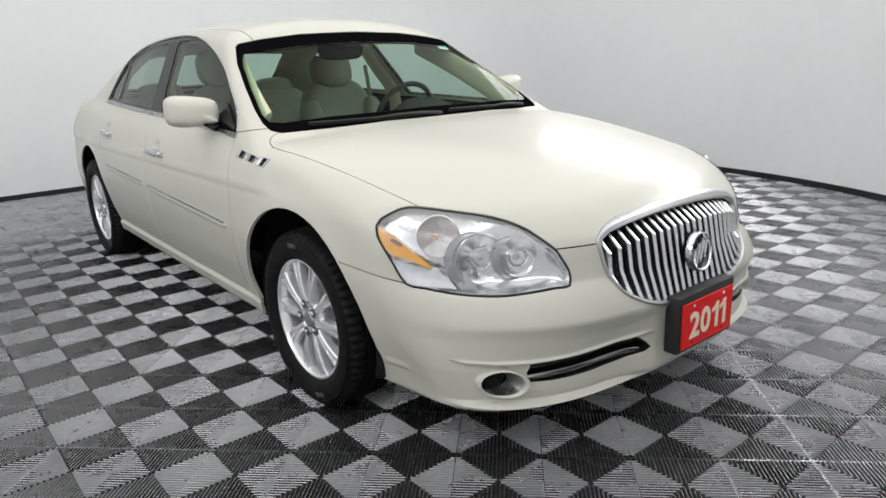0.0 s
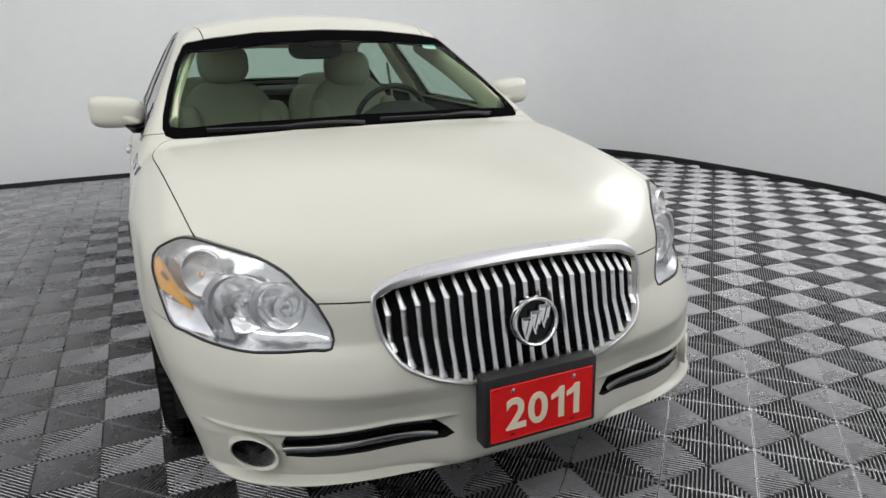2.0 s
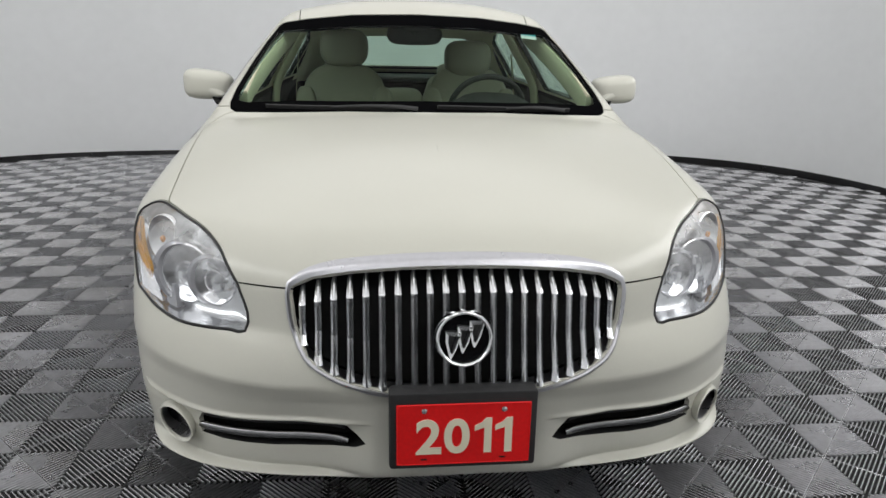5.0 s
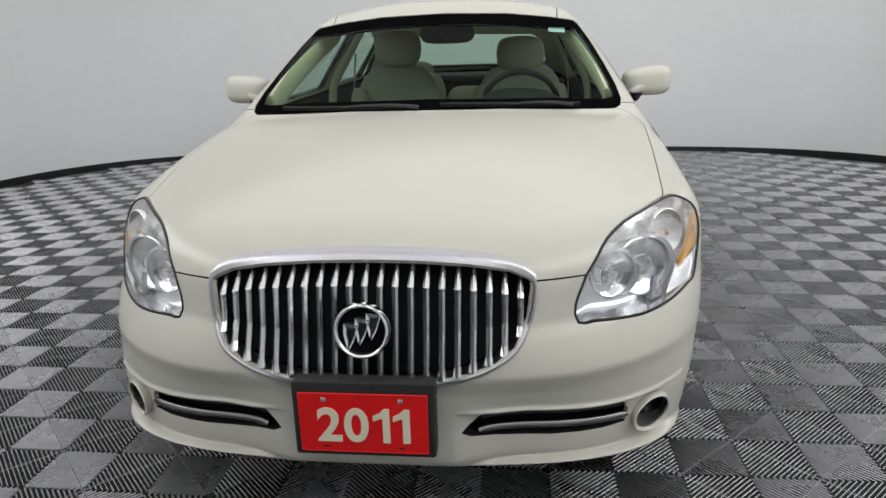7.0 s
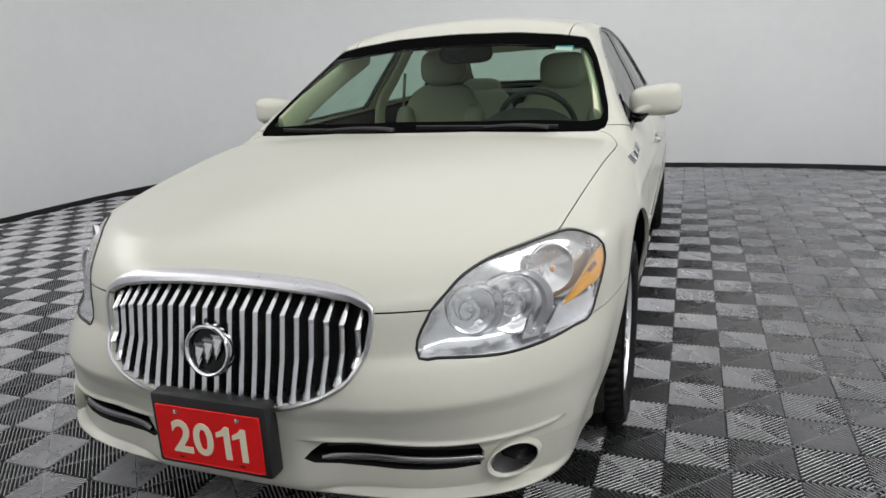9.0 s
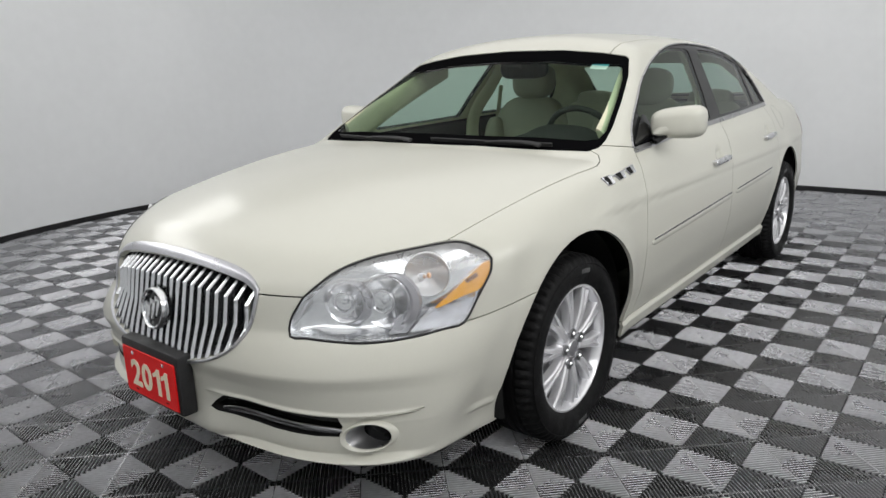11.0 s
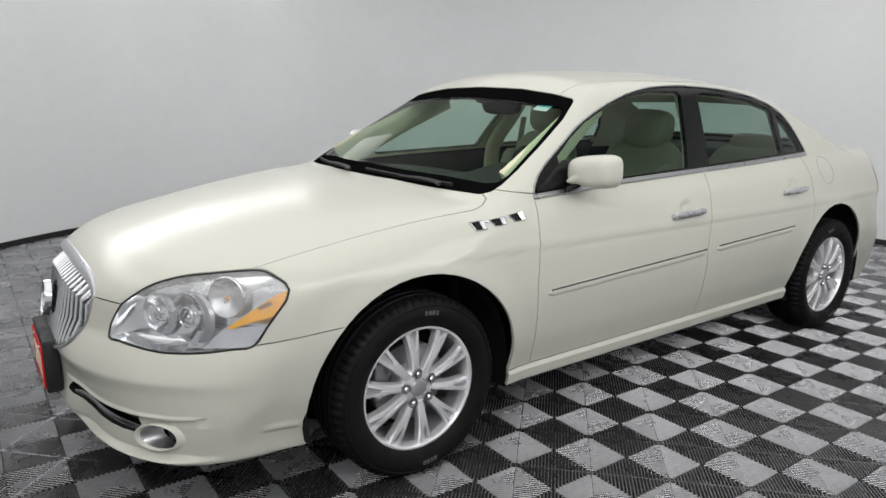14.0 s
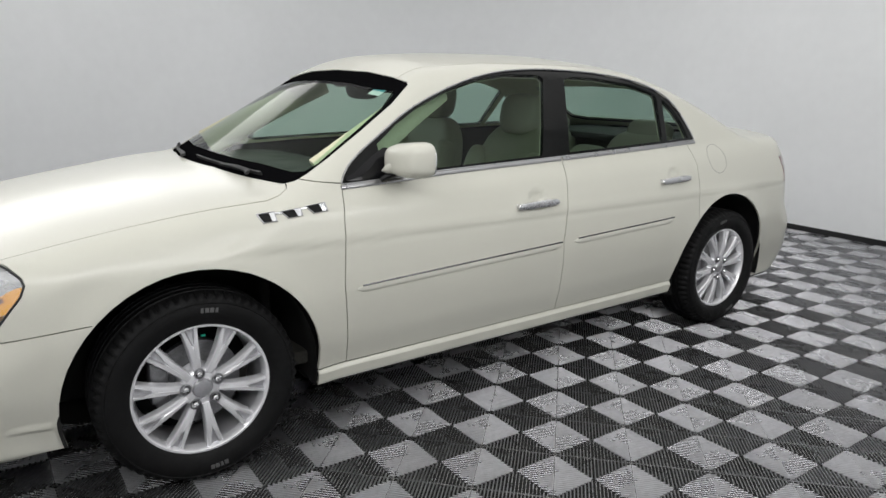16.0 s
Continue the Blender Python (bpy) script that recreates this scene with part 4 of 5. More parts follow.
for x in (-0.09, 0.09):
    part("screw", moved(lathe([(-0.002, 0.0), (0.0035, 0.0), (0.003, 0.004), (0.0015, 0.0065), (-0.002, 0.007)][::1], 12), pose(x, -2.551, PZ + 0.061, 0, 0, -90)), M_CHROME, plate, "chrome screw")
    # near-black block in place of a shaded slot hole
    part("slot", moved(rounded_box(0.014, 0.002, 0.004, 0.0009, 1), pose(x, -2.5506, PZ - 0.062)), M_DARK, plate)

# lower intakes, fog lamps
for s in (1, -1):
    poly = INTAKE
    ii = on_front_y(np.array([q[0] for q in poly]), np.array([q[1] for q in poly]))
    # recess coloured near-black for the shade in its depth
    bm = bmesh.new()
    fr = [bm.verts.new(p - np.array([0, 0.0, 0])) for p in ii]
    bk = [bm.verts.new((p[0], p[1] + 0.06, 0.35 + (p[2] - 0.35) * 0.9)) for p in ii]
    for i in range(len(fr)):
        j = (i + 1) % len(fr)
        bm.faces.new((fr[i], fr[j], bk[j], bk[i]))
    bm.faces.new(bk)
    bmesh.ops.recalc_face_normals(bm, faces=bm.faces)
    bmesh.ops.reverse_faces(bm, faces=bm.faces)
    part("lower_intake", bm if s > 0 else flipped(bm), M_DARK, front_bumper, "lower intake recess, its shade put in as near-black")
    xs = np.linspace(0.262, 0.634, 22)
    zs = 0.342 - 0.017 * np.clip((xs - 0.245) / 0.387, 0, 1) ** 1.3
    pb = on_front_y(xs, zs) + np.array([0, 0.001, 0])
    bm = sweep(pb, slope(pb), lambda t: [(u * (1 if 0.02 < t < 0.98 else 0.6), v) for u, v in ((-0.0105, -0.008), (-0.0098, -0.003), (-0.005, 0.002), (0.002, 0.0035), (0.0082, 0.001), (0.0105, -0.006))])
    part("intake_bar", bm if s > 0 else flipped(bm), M_STRIP, front_bumper, "chrome intake bar, darkened in colour")
    xs = np.linspace(0.27, 0.62, 16)
    pb = on_front_y(xs, 0.369 - 0.018 * ((xs - 0.27) / 0.35) ** 1.3) + np.array([0, 0.014, 0])
    bm = sweep(pb, slope(pb), round_section(0.011, 0.012, 8))
    part("intake_rib", bm if s > 0 else flipped(bm), M_MATTEBLACK, front_bumper)
    # the fog lamp's tube stands out of the recess, its mouth slanted with the corner
    an = np.linspace(0, 2 * math.pi, 41)[:-1]
    mouth = lambda kx, kz, back: np.stack([FOG[0] + kx * np.cos(an), FOG_Y + 0.95 * kx * np.cos(an) + back, FOG[1] + kz * np.sin(an)], 1)
    prof = [mouth(0.056, 0.046, 0.07), mouth(0.0555, 0.0455, 0.012), mouth(0.0545, 0.0445, 0.003), mouth(0.052, 0.0425, 0.0), mouth(0.0490, 0.0395, 0.003), mouth(0.0475, 0.038, 0.012)]
    # the pocket's inner shade is put into a darker metal lining
    lining = [mouth(0.0475, 0.038, 0.012), mouth(0.046, 0.0365, 0.03), mouth(0.044, 0.035, 0.055), mouth(0.042, 0.034, 0.075)]

    def tube(rows, sense):
        bm = bmesh.new()
        rr = [[bm.verts.new(q) for q in ringp] for ringp in rows]
        for r, q in zip(rr, rr[1:]):
            for i in range(40):
                bm.faces.new((r[i], r[(i + 1) % 40], q[(i + 1) % 40], q[i]))
        if sense:
            bmesh.ops.recalc_face_normals(bm, faces=bm.faces)
        return bm if s > 0 else flipped(bm)

    fog = part("fog_lamp", tube(prof, True), M_PAINT, front_bumper, "ivory tube of a round fog lamp pocket")
    part("fog_lining", tube(lining, False), M_TRIM, fog, "inside of the fog lamp pocket, its shade put in as grey metal")
    bm = moved(lathe([(-0.02, 0.056), (0.0, 0.054), (0.005, 0.03), (0.008, 0.015), (0.009, 0.0)], 32), pose(FOG[0], FOG_Y + 0.066, FOG[1], 0, 0, -62))
    part("fog_glass", bm if s > 0 else flipped(bm), M_GLOSSBLACK, fog, "dark fog lamp glass")

# black strip added below the bumper, in place of the shadow there
xs = np.linspace(-0.8, 0.8, 48)
pd = on_front_y(np.abs(xs), np.full(48, 0.24)) * np.array([0, 1, 0]) + np.stack([xs * 0.96, 0.13 + 0 * xs, 0.215 + 0 * xs], 1)
part("bumper_shade", sweep(pd, [(0, -1, 0)] * 48, [(-0.03, -0.006), (-0.03, 0.004), (0.03, 0.012), (0.03, -0.006)]), M_MATTEBLACK, car, "black strip standing in for the shadow below the bumper")

# headlamps
IN = np.array([-0.45, 0.86, -0.05])


def onto_corner(uv):
    """Places on the skin at the front corner, seen along the corner's direction."""
    o = np.stack([0.8 * uv[:, 0] + 0.54, 0.6 * uv[:, 0] - 0.72, uv[:, 1]], 1)
    return cast(o, np.tile([0.6, -0.8, 0.0], (len(uv), 1)))


for s in (1, -1):
    lamp = new("headlamp")
    lamp.parent = car
    # housing: the lens's outline carried inwards, with a floor that follows the lens
    side = np.array([s, 1, 1])
    rim_uv = np.array(LAMP)
    mid_uv = rim_uv.mean(0)
    bm = bmesh.new()
    rr = []
    for k, deep in ((1.0, 0.003), (0.985, 0.02), (0.965, 0.036), (0.93, 0.046), (0.75, 0.055), (0.5, 0.058), (0.25, 0.058)):
        way_uv = (rim_uv - mid_uv) * k
        wave = 1 + (0.08 if 0.2 < k < 0.95 else 0.0) * np.sin(3 * np.arctan2(way_uv[:, 1] * 2, way_uv[:, 0]))
        q = onto_corner(mid_uv + way_uv) + IN * (deep * wave)[:, None]
        rr.append([bm.verts.new(v * side) for v in q])
    n = len(rr[0])
    for r, q in zip(rr, rr[1:]):
        for i in range(n):
            bm.faces.new((r[i], r[(i + 1) % n], q[(i + 1) % n], q[i]))
    bm.faces.new(rr[-1])
    bmesh.ops.recalc_face_normals(bm, faces=bm.faces)
    part("housing", bm, M_LAMPGREY, lamp, "silver-grey lamp housing")
    bm = bmesh.new()
    rr = []
    for k in (1.0, 0.9, 0.75, 0.6, 0.45, 0.3, 0.15):
        q = onto_corner(mid_uv + (rim_uv - mid_uv) * k)
        rr.append([bm.verts.new(v * side) for v in q - slope(q) * 0.002])
    for r, q in zip(rr, rr[1:]):
        for i in range(n):
            bm.faces.new((r[i], r[(i + 1) % n], q[(i + 1) % n], q[i]))
    bm.faces.new(rr[-1])
    bmesh.ops.recalc_face_normals(bm, faces=bm.faces)
    part("lens", bm, M_LENS, lamp, "clear polycarbonate lens")
    # dark wedge and the ribbed clear reflector at the lower corner
    wedge = np.array([(-0.765, 0.585), (-0.735, 0.635), (-0.70, 0.642), (-0.655, 0.642), (-0.69, 0.615), (-0.715, 0.586)])
    q = onto_corner(wedge)
    bm = bmesh.new()
    hi = [bm.verts.new(v * side) for v in q + IN * 0.024]
    lo = [bm.verts.new(v * side) for v in q + IN * 0.05]
    bm.faces.new(hi)
    for i in range(len(hi)):
        j = (i + 1) % len(hi)
        bm.faces.new((hi[i], lo[i], lo[j], hi[j]))
    bmesh.ops.recalc_face_normals(bm, faces=bm.faces)
    part("wedge", bm, M_LAMPDARK, lamp, "grey lamp wedge")
    bm = bmesh.new()
    m = 34
    lowp = onto_corner(np.array([(-0.705 + 0.155 * i / m, 0.588 + 0.008 * i / m) for i in range(m + 1)]))
    topp = onto_corner(np.array([(-0.645 + 0.135 * i / m, 0.652 + 0.018 * (i / m) ** 2) for i in range(m + 1)]))
    ra = [bm.verts.new((v + IN * (0.012 + 0.005 * (i % 2))) * side) for i, v in enumerate(lowp)]
    rb = [bm.verts.new((v + IN * (0.016 + 0.005 * (i % 2))) * side) for i, v in enumerate(topp)]
    for i in range(m):
        bm.faces.new((ra[i], ra[i + 1], rb[i + 1], rb[i]))
    bmesh.ops.recalc_face_normals(bm, faces=bm.faces)
    part("clear_reflector", bm, M_LAMP, lamp, "ribbed clear reflector", smooth=False)
    q = onto_corner(np.array([(-0.548, 0.718), (-0.515, 0.735), (-0.507, 0.724), (-0.54, 0.709)])) + IN * 0.0035
    bm = bmesh.new()
    bm.faces.new([bm.verts.new(v * side) for v in q])
    part("reflector_slot", bm, M_AMBERDARK, lamp, "brown slot in the reflector", smooth=False)
    path = onto_corner(rim_uv)
    part("seal", sweep(path * side, slope(path) * side, round_section(0.0062, 0.0055, 8), True), M_MATTEBLACK, lamp, "black rubber seal")

    def bowl(name, c, r, depth, aim, sink, material, label="", shroud=False):
        c = np.array(c) + IN * sink
        prof = [(-depth + depth * (q / 8) ** 2, max(0.0005, r * q / 8)) for q in range(9)] + [(0.002, r * 1.05), (0.0, r * 1.09), (-0.01, r * 1.1)]
        m = look(c, c + np.array(aim), 0) @ pose(0, 0, 0, 0, 90, 0)
        bm = lathe(prof, 40)
        for v in bm.verts:
            # flutes in the reflector
            if -depth * 0.97 < v.co.x < -0.001:
                v.co.x += 0.0014 * math.cos(9 * math.atan2(v.co.z, v.co.y)) * math.hypot(v.co.y, v.co.z) / r
        bm = moved(bm, m)
        ob = part(name, bm if s > 0 else flipped(bm), material, lamp, label)
        if shroud:
            # a grey lip that widens below the reflector
            bm = bmesh.new()
            n = 25
            rows = []
            for k, x in ((1.06, 0.001), (1.2, 0.006), (1.45, 0.002), (1.5, -0.012)):
                rows.append([])
                for i in range(n):
                    a = radians(180 + 180 * i / (n - 1))
                    wide = 1.06 + (k - 1.06) * math.sin(math.pi * i / (n - 1))
                    rows[-1].append(bm.verts.new((x, r * wide * math.cos(a), r * wide * math.sin(a))))
            for p, q in zip(rows, rows[1:]):
                for i in range(n - 1):
                    bm.faces.new((p[i], p[i + 1], q[i + 1], q[i]))
            bmesh.ops.remove_doubles(bm, verts=bm.verts, dist=1e-5)
            bmesh.ops.recalc_face_normals(bm, faces=bm.faces)
            bm = moved(bm, m)
            part("shroud", bm if s > 0 else flipped(bm), M_LAMPDARK, ob, "smooth grey lamp shroud")
        return ob, c

    aim = (0.45, -1, 0.05)
    b1, c1 = bowl("low_beam_bowl", (0.690, -2.218, 0.672), 0.072, 0.034, aim, 0.035, M_LAMP, "silver low beam reflector", True)
    b2, c2 = bowl("high_beam_bowl", (0.604, -2.288, 0.674), 0.056, 0.03, aim, 0.032, M_LAMP, "silver high beam reflector", True)
    b3, c3 = bowl("turn_signal_bowl", (0.766, -2.116, 0.739), 0.059, 0.032, (0.75, -1, 0.1), 0.028, M_LAMPSOFT, "silver turn signal reflector")
    for bb, cc, r in ((b1, c1, 0.017), (b2, c2, 0.015)):
        bm = moved(lathe([(-0.03, 0.004), (-0.028, 0.009), (-0.004, 0.009), (0.002, 0.005), (0.003, 0.0)], 16), look(cc, cc + np.array(aim), 0) @ pose(0, 0, 0, 0, 90, 0))
        part("bulb", bm if s > 0 else flipped(bm), M_CHROME, bb, "chrome-capped bulb")
        q = np.array(cc) + np.array([0.0, -0.004, 0.0])
        ringm = lathe([(0.0, r * 1.7), (0.003, r * 1.85), (0.0, r * 2.0), (-0.004, r * 1.95)], 32)
        bm = moved(ringm, look(q, q + np.array(aim), 0) @ pose(0, 0, 0, 0, 90, 0))
        part("inner_ring", bm if s > 0 else flipped(bm), M_SATIN, bb, "satin inner ring")
    bm = moved(cushion(0.014, 0.014, 0.018, 1, 1, 16, 10), Matrix.Translation(c3 + np.array([0.004, 0.004, -0.002])))
    part("turn_bulb", bm if s > 0 else flipped(bm), M_AMBER_BULB, b3, "amber bulb")
    amb = dense(AMBER, 0.012, True)
    cen = amb.mean(0)
    d0 = np.array([0.6, -0.8, 0.0])
    at3 = lambda h, z: cast(np.array([[0.8 * h + 0.54, 0.6 * h - 0.72, z]]), d0[None])[0]
    bm = bmesh.new()
    lo, hi = [], []
    for h, z in amb:
        p = at3(h, z)
        lo.append(bm.verts.new((p + IN * 0.02) * np.array([s, 1, 1])))
        hi.append(bm.verts.new((p + IN * 0.006) * np.array([s, 1, 1])))
    p = at3(*cen)
    m = bm.verts.new((p + IN * 0.005) * np.array([s, 1, 1]))
    for i in range(len(lo)):
        j = (i + 1) % len(lo)
        bm.faces.new((lo[i], lo[j], hi[j], hi[i]))
        bm.faces.new((hi[i], hi[j], m))
    bmesh.ops.recalc_face_normals(bm, faces=bm.faces)
    part("side_reflector", bm, M_AMBER, lamp, "amber side reflector")

# ---- the car's flanks: trim, handles, mouldings, vents, mirrors ----


def both(bm, s):
    return bm if s > 0 else flipped(bm)


def side_path(line, lift, d=0.03, closed=False):
    q = dense(line, d, closed)
    p = on_side_x(q[:, 0], q[:, 1])
    n = slope(p)
    return p + n * lift, n


for s in (1, -1):
    # bright strip round the side windows
    p, n = side_path(DLO, 0.001, 0.03, True)
    part("window_trim", both(sweep(p, n, round_section(0.008, 0.009, 8), True), s), M_TRIM, car, "satin grey window trim")
    p, n = side_path([(-0.928, 0.972), (-0.654, 0.985), (-0.418, 0.998), (0.187, 1.019)], 0.002)
    part("belt_trim", both(sweep(p, n, [(-0.008, -0.003), (-0.008, 0.002), (-0.004, 0.005), (0.004, 0.005), (0.008, 0.002), (0.008, -0.003)]), s), M_TRIM, doors["f", s], "satin grey belt strip")
    p, n = side_path([(0.2, 1.019), (0.7, 1.037), (1.228, 1.056)], 0.002)
    part("belt_trim", both(sweep(p, n, [(-0.008, -0.003), (-0.008, 0.002), (-0.004, 0.005), (0.004, 0.005), (0.008, 0.002), (0.008, -0.003)]), s), M_TRIM, doors["r", s], "satin grey belt strip")
    # door mouldings, each with a chrome line
    for door, y0, z0, y1, z1 in (("f", -0.905, 0.606, 0.128, 0.648), ("r", 0.21, 0.654, 0.93, 0.682)):
        p, n = side_path([(y0, z0), ((y0 + y1) / 2, (z0 + z1) / 2), (y1, z1)], 0.0, 0.05)
        sec = lambda t: [(u * (0.25 if t < 0.001 or t > 0.999 else 1), v * (0.5 if t < 0.001 or t > 0.999 else 1)) for u, v in ((-0.016, -0.002), (-0.015, 0.002), (-0.011, 0.005), (0.011, 0.005), (0.015, 0.002), (0.016, -0.002))]
        md = part("moulding", both(sweep(p, n, sec), s), M_PAINT, doors[door, s], "ivory door moulding")
        p, n = side_path([(y0 + 0.02, z0 + 0.0125), ((y0 + y1) / 2, (z0 + z1) / 2 + 0.0125), (y1 - 0.002, z1 + 0.0125)], 0.004, 0.05)
        part("chrome_strip", both(sweep(p, n, round_section(0.0075, 0.007, 8)), s), M_STRIP, doors[door, s], "thin chrome strip, darkened in colour for what it mirrors")
    # pull handles
    for door, yc, zc in (("f", -0.018, 0.843), ("r", 0.945, 0.884)):
        base_p = on_side_x(np.array([yc - 0.1, yc, yc + 0.1]), np.array([zc - 0.003, zc, zc + 0.003]))
        turn = math.degrees(math.atan2(base_p[0][0] - base_p[2][0], 0.2))
        bm = cushion(0.022, 0.24, 0.036, 0.6, 0.35, 40, 14)
        for v in bm.verts:
            # a grip that swells a little towards the rear
            v.co.z *= 0.88 + 0.5 * max(0.0, v.co.y)
        handle = part("handle", both(moved(bm, pose(base_p[1][0] + 0.026, yc, zc, 1.6, 0, turn)), s), M_SATIN, doors[door, s], "satin chrome pull handle")
        for k in (0, 2):
            bm = moved(rounded_box(0.034, 0.03, 0.022, 0.005, 2), pose(base_p[k][0] + 0.008, base_p[k][1], base_p[k][2]))
            part("handle_mount", both(bm, s), M_SATIN, handle)
    # three vents in the wing, joined by a bright bar
    quads = [[(-1.252, 0.908), (-1.190, 0.912), (-1.188, 0.883), (-1.236, 0.880)], [(-1.172, 0.911), (-1.097, 0.919), (-1.095, 0.893), (-1.148, 0.889)], [(-1.081, 0.922), (-1.005, 0.930), (-0.999, 0.901), (-1.054, 0.897)]]
    for quad in quads:
        mid = np.mean(quad, 0)
        bm = bmesh.new()
        rr = []
        for share, lift in ((1.06, 0.0), (1.0, 0.005), (0.93, 0.006), (0.87, 0.004), (0.85, 0.0005)):
            q = mid + (np.array(quad) - mid) * share
            p = on_side_x(q[:, 0], q[:, 1])
            rr.append([bm.verts.new(v) for v in p + slope(p) * lift])
        for r, q in zip(rr, rr[1:]):
            for i in range(4):
                bm.faces.new((r[i], r[(i + 1) % 4], q[(i + 1) % 4], q[i]))
        bmesh.ops.recalc_face_normals(bm, faces=bm.faces)
        vent = part("side_vent", both(bm, s), M_SURROUND, car, "chrome-framed side vent", smooth=False)
        q = mid + (np.array(quad) - mid) * 0.88
        p = on_side_x(q[:, 0], q[:, 1])
        n = slope(p)
        # near-black sheet on the uncut skin, for the shade inside the vent
        bm = bmesh.new()
        bm.faces.new([bm.verts.new(v) for v in p + n * 0.0015])
        bmesh.ops.recalc_face_normals(bm, faces=bm.faces)
        part("vent_shade", both(bm, s), M_DARK, vent, "near-black sheet standing in for the shaded vent opening", smooth=False)
        bm = bmesh.new()
        c = [p[1] + n[1] * 0.005, p[2] + n[2] * 0.005, p[2] * 0.7 + p[3] * 0.3 + n[2] * 0.002, p[1] * 0.7 + p[0] * 0.3 + n[1] * 0.002]
        bm.faces.new([bm.verts.new(v) for v in c])
        bmesh.ops.recalc_face_normals(bm, faces=bm.faces)
        part("vent_blade", both(bm, s), M_CHROME, vent, "chrome blade", smooth=False)
    for a, b in zip(quads, quads[1:]):
        y = np.linspace(a[1][0] - 0.004, b[0][0] + 0.004, 4)
        z = np.linspace(a[1][1] - 0.004, b[0][1] - 0.004, 4)
        p = on_side_x(y, z)
        n = slope(p)
        part("vent_link", both(sweep(p + n * 0.002, n, round_section(0.009, 0.006, 8)), s), M_CHROME, car, "chrome bar between the vents")
    # outside mirror on its black sail
    mirror = new("door_mirror")
    mirror.parent = car
    bm = cushion(0.215, 0.17, 0.14, 0.55, 0.62, 36, 22)
    for v in bm.verts:
        # nose-cone in front, flat at the back, narrower towards the door
        if v.co.y < 0:
            v.co.y *= 1.0
            v.co.z *= 1 - 0.10 * (v.co.y / 0.085) ** 2
        else:
            v.co.y *= 0.55
        t = (0.1 - v.co.x) / 0.2
        v.co.z = v.co.z * (1 - 0.16 * t) - 0.012 * t
        v.co.y += 0.05 * (0.1 + v.co.x) - 0.02
    part("shell", both(moved(bm, Matrix.Translation((0.932, -0.655, 1.075))), s), M_PAINT, mirror, "ivory mirror shell")
    bm = moved(cushion(0.165, 0.01, 0.1, 0.4, 0.4, 24, 12), pose(0.945, -0.635, 1.066, 0, 0, 3))
    part("mirror_glass", both(bm, s), M_CHROME, mirror, "silver mirror glass")
    path = [(0.845, -0.74, 0.995), (0.865, -0.72, 1.012), (0.89, -0.69, 1.03), (0.92, -0.67, 1.04)]
    part("foot", both(sweep(path, [(0, 0, 1)] * 4, lambda t: round_section(0.12 - 0.05 * t, 0.03 + 0.012 * t, 12)), s), M_GLOSSBLACK, mirror, "black mirror foot")
    path = [(0.852, -0.752, 1.026), (0.868, -0.74, 1.032), (0.895, -0.715, 1.045), (0.945, -0.69, 1.062)]
    part("neck", both(sweep(path, [(0, 0, 1)] * 4, lambda t: round_section(0.035 + 0.09 * t, 0.008 + 0.10 * t, 14)), s), M_PAINT, mirror, "ivory beak of the mirror shell")
    sail = [(-0.905, 0.992), (-0.7, 1.003), (-0.68, 1.02), (-0.70, 1.1), (-0.77, 1.075), (-0.86, 1.022)]
    q = dense(sail, 0.02, True)
    p = on_side_x(q[:, 0], q[:, 1])
    n = slope(p)
    bm = bmesh.new()
    c = p.mean(0) + n.mean(0) * 0.012
    lo = [bm.verts.new(a - b * 0.004) for a, b in zip(p, n)]
    hi = [bm.verts.new(a + b * 0.006) for a, b in zip(p, n)]
    cv = bm.verts.new(c)
    for i in range(len(lo)):
        j = (i + 1) % len(lo)
        bm.faces.new((lo[i], lo[j], hi[j], hi[i]))
        bm.faces.new((hi[i], hi[j], cv))
    bmesh.ops.recalc_face_normals(bm, faces=bm.faces)
    part("sail", both(bm, s), M_GLOSSBLACK, mirror, "glossy black mirror sail")
    # wheel housings, their inner shade put into the near-black colour
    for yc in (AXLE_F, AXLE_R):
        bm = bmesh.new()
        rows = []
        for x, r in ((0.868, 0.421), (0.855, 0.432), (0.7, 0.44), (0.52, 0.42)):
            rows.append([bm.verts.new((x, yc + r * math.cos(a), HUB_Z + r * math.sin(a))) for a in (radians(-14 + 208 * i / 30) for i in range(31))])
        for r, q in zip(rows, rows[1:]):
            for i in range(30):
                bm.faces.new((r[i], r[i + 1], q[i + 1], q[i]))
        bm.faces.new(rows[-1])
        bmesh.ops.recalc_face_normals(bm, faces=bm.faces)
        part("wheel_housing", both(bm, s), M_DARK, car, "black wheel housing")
    shell("tail_lamp", tag_loops("tail"), M_TAIL, car, (s,), 0.002, 0.012, "dark red tail lamp")

# fuel flap on the driver's side rear wing
an = np.linspace(0, 2 * math.pi, 33)[:-1]
p = on_side_x(1.375 + 0.082 * np.cos(an), 0.965 + 0.075 * np.sin(an))
part("fuel_flap_joint", sweep(p, slope(p), round_section(0.0018, 0.001, 6), True), M_MATTEBLACK, car, "thin joint of the fuel flap")

# wipers and cowl
xs = np.linspace(-0.5, 0.5, 40)
front_edge = on_top_z(np.abs(xs), -1.262 + 0.165 * (np.abs(xs) / 0.778) ** 2)
front_edge[:, 0] = xs
part("cowl", sweep(front_edge + np.array([0, 0.016, -0.010]), [(0, -0.3, 1)] * 40, [(-0.03, -0.01), (-0.03, 0.003), (0.03, 0.012), (0.03, -0.01)]), M_MATTEBLACK, car, "black plastic cowl")


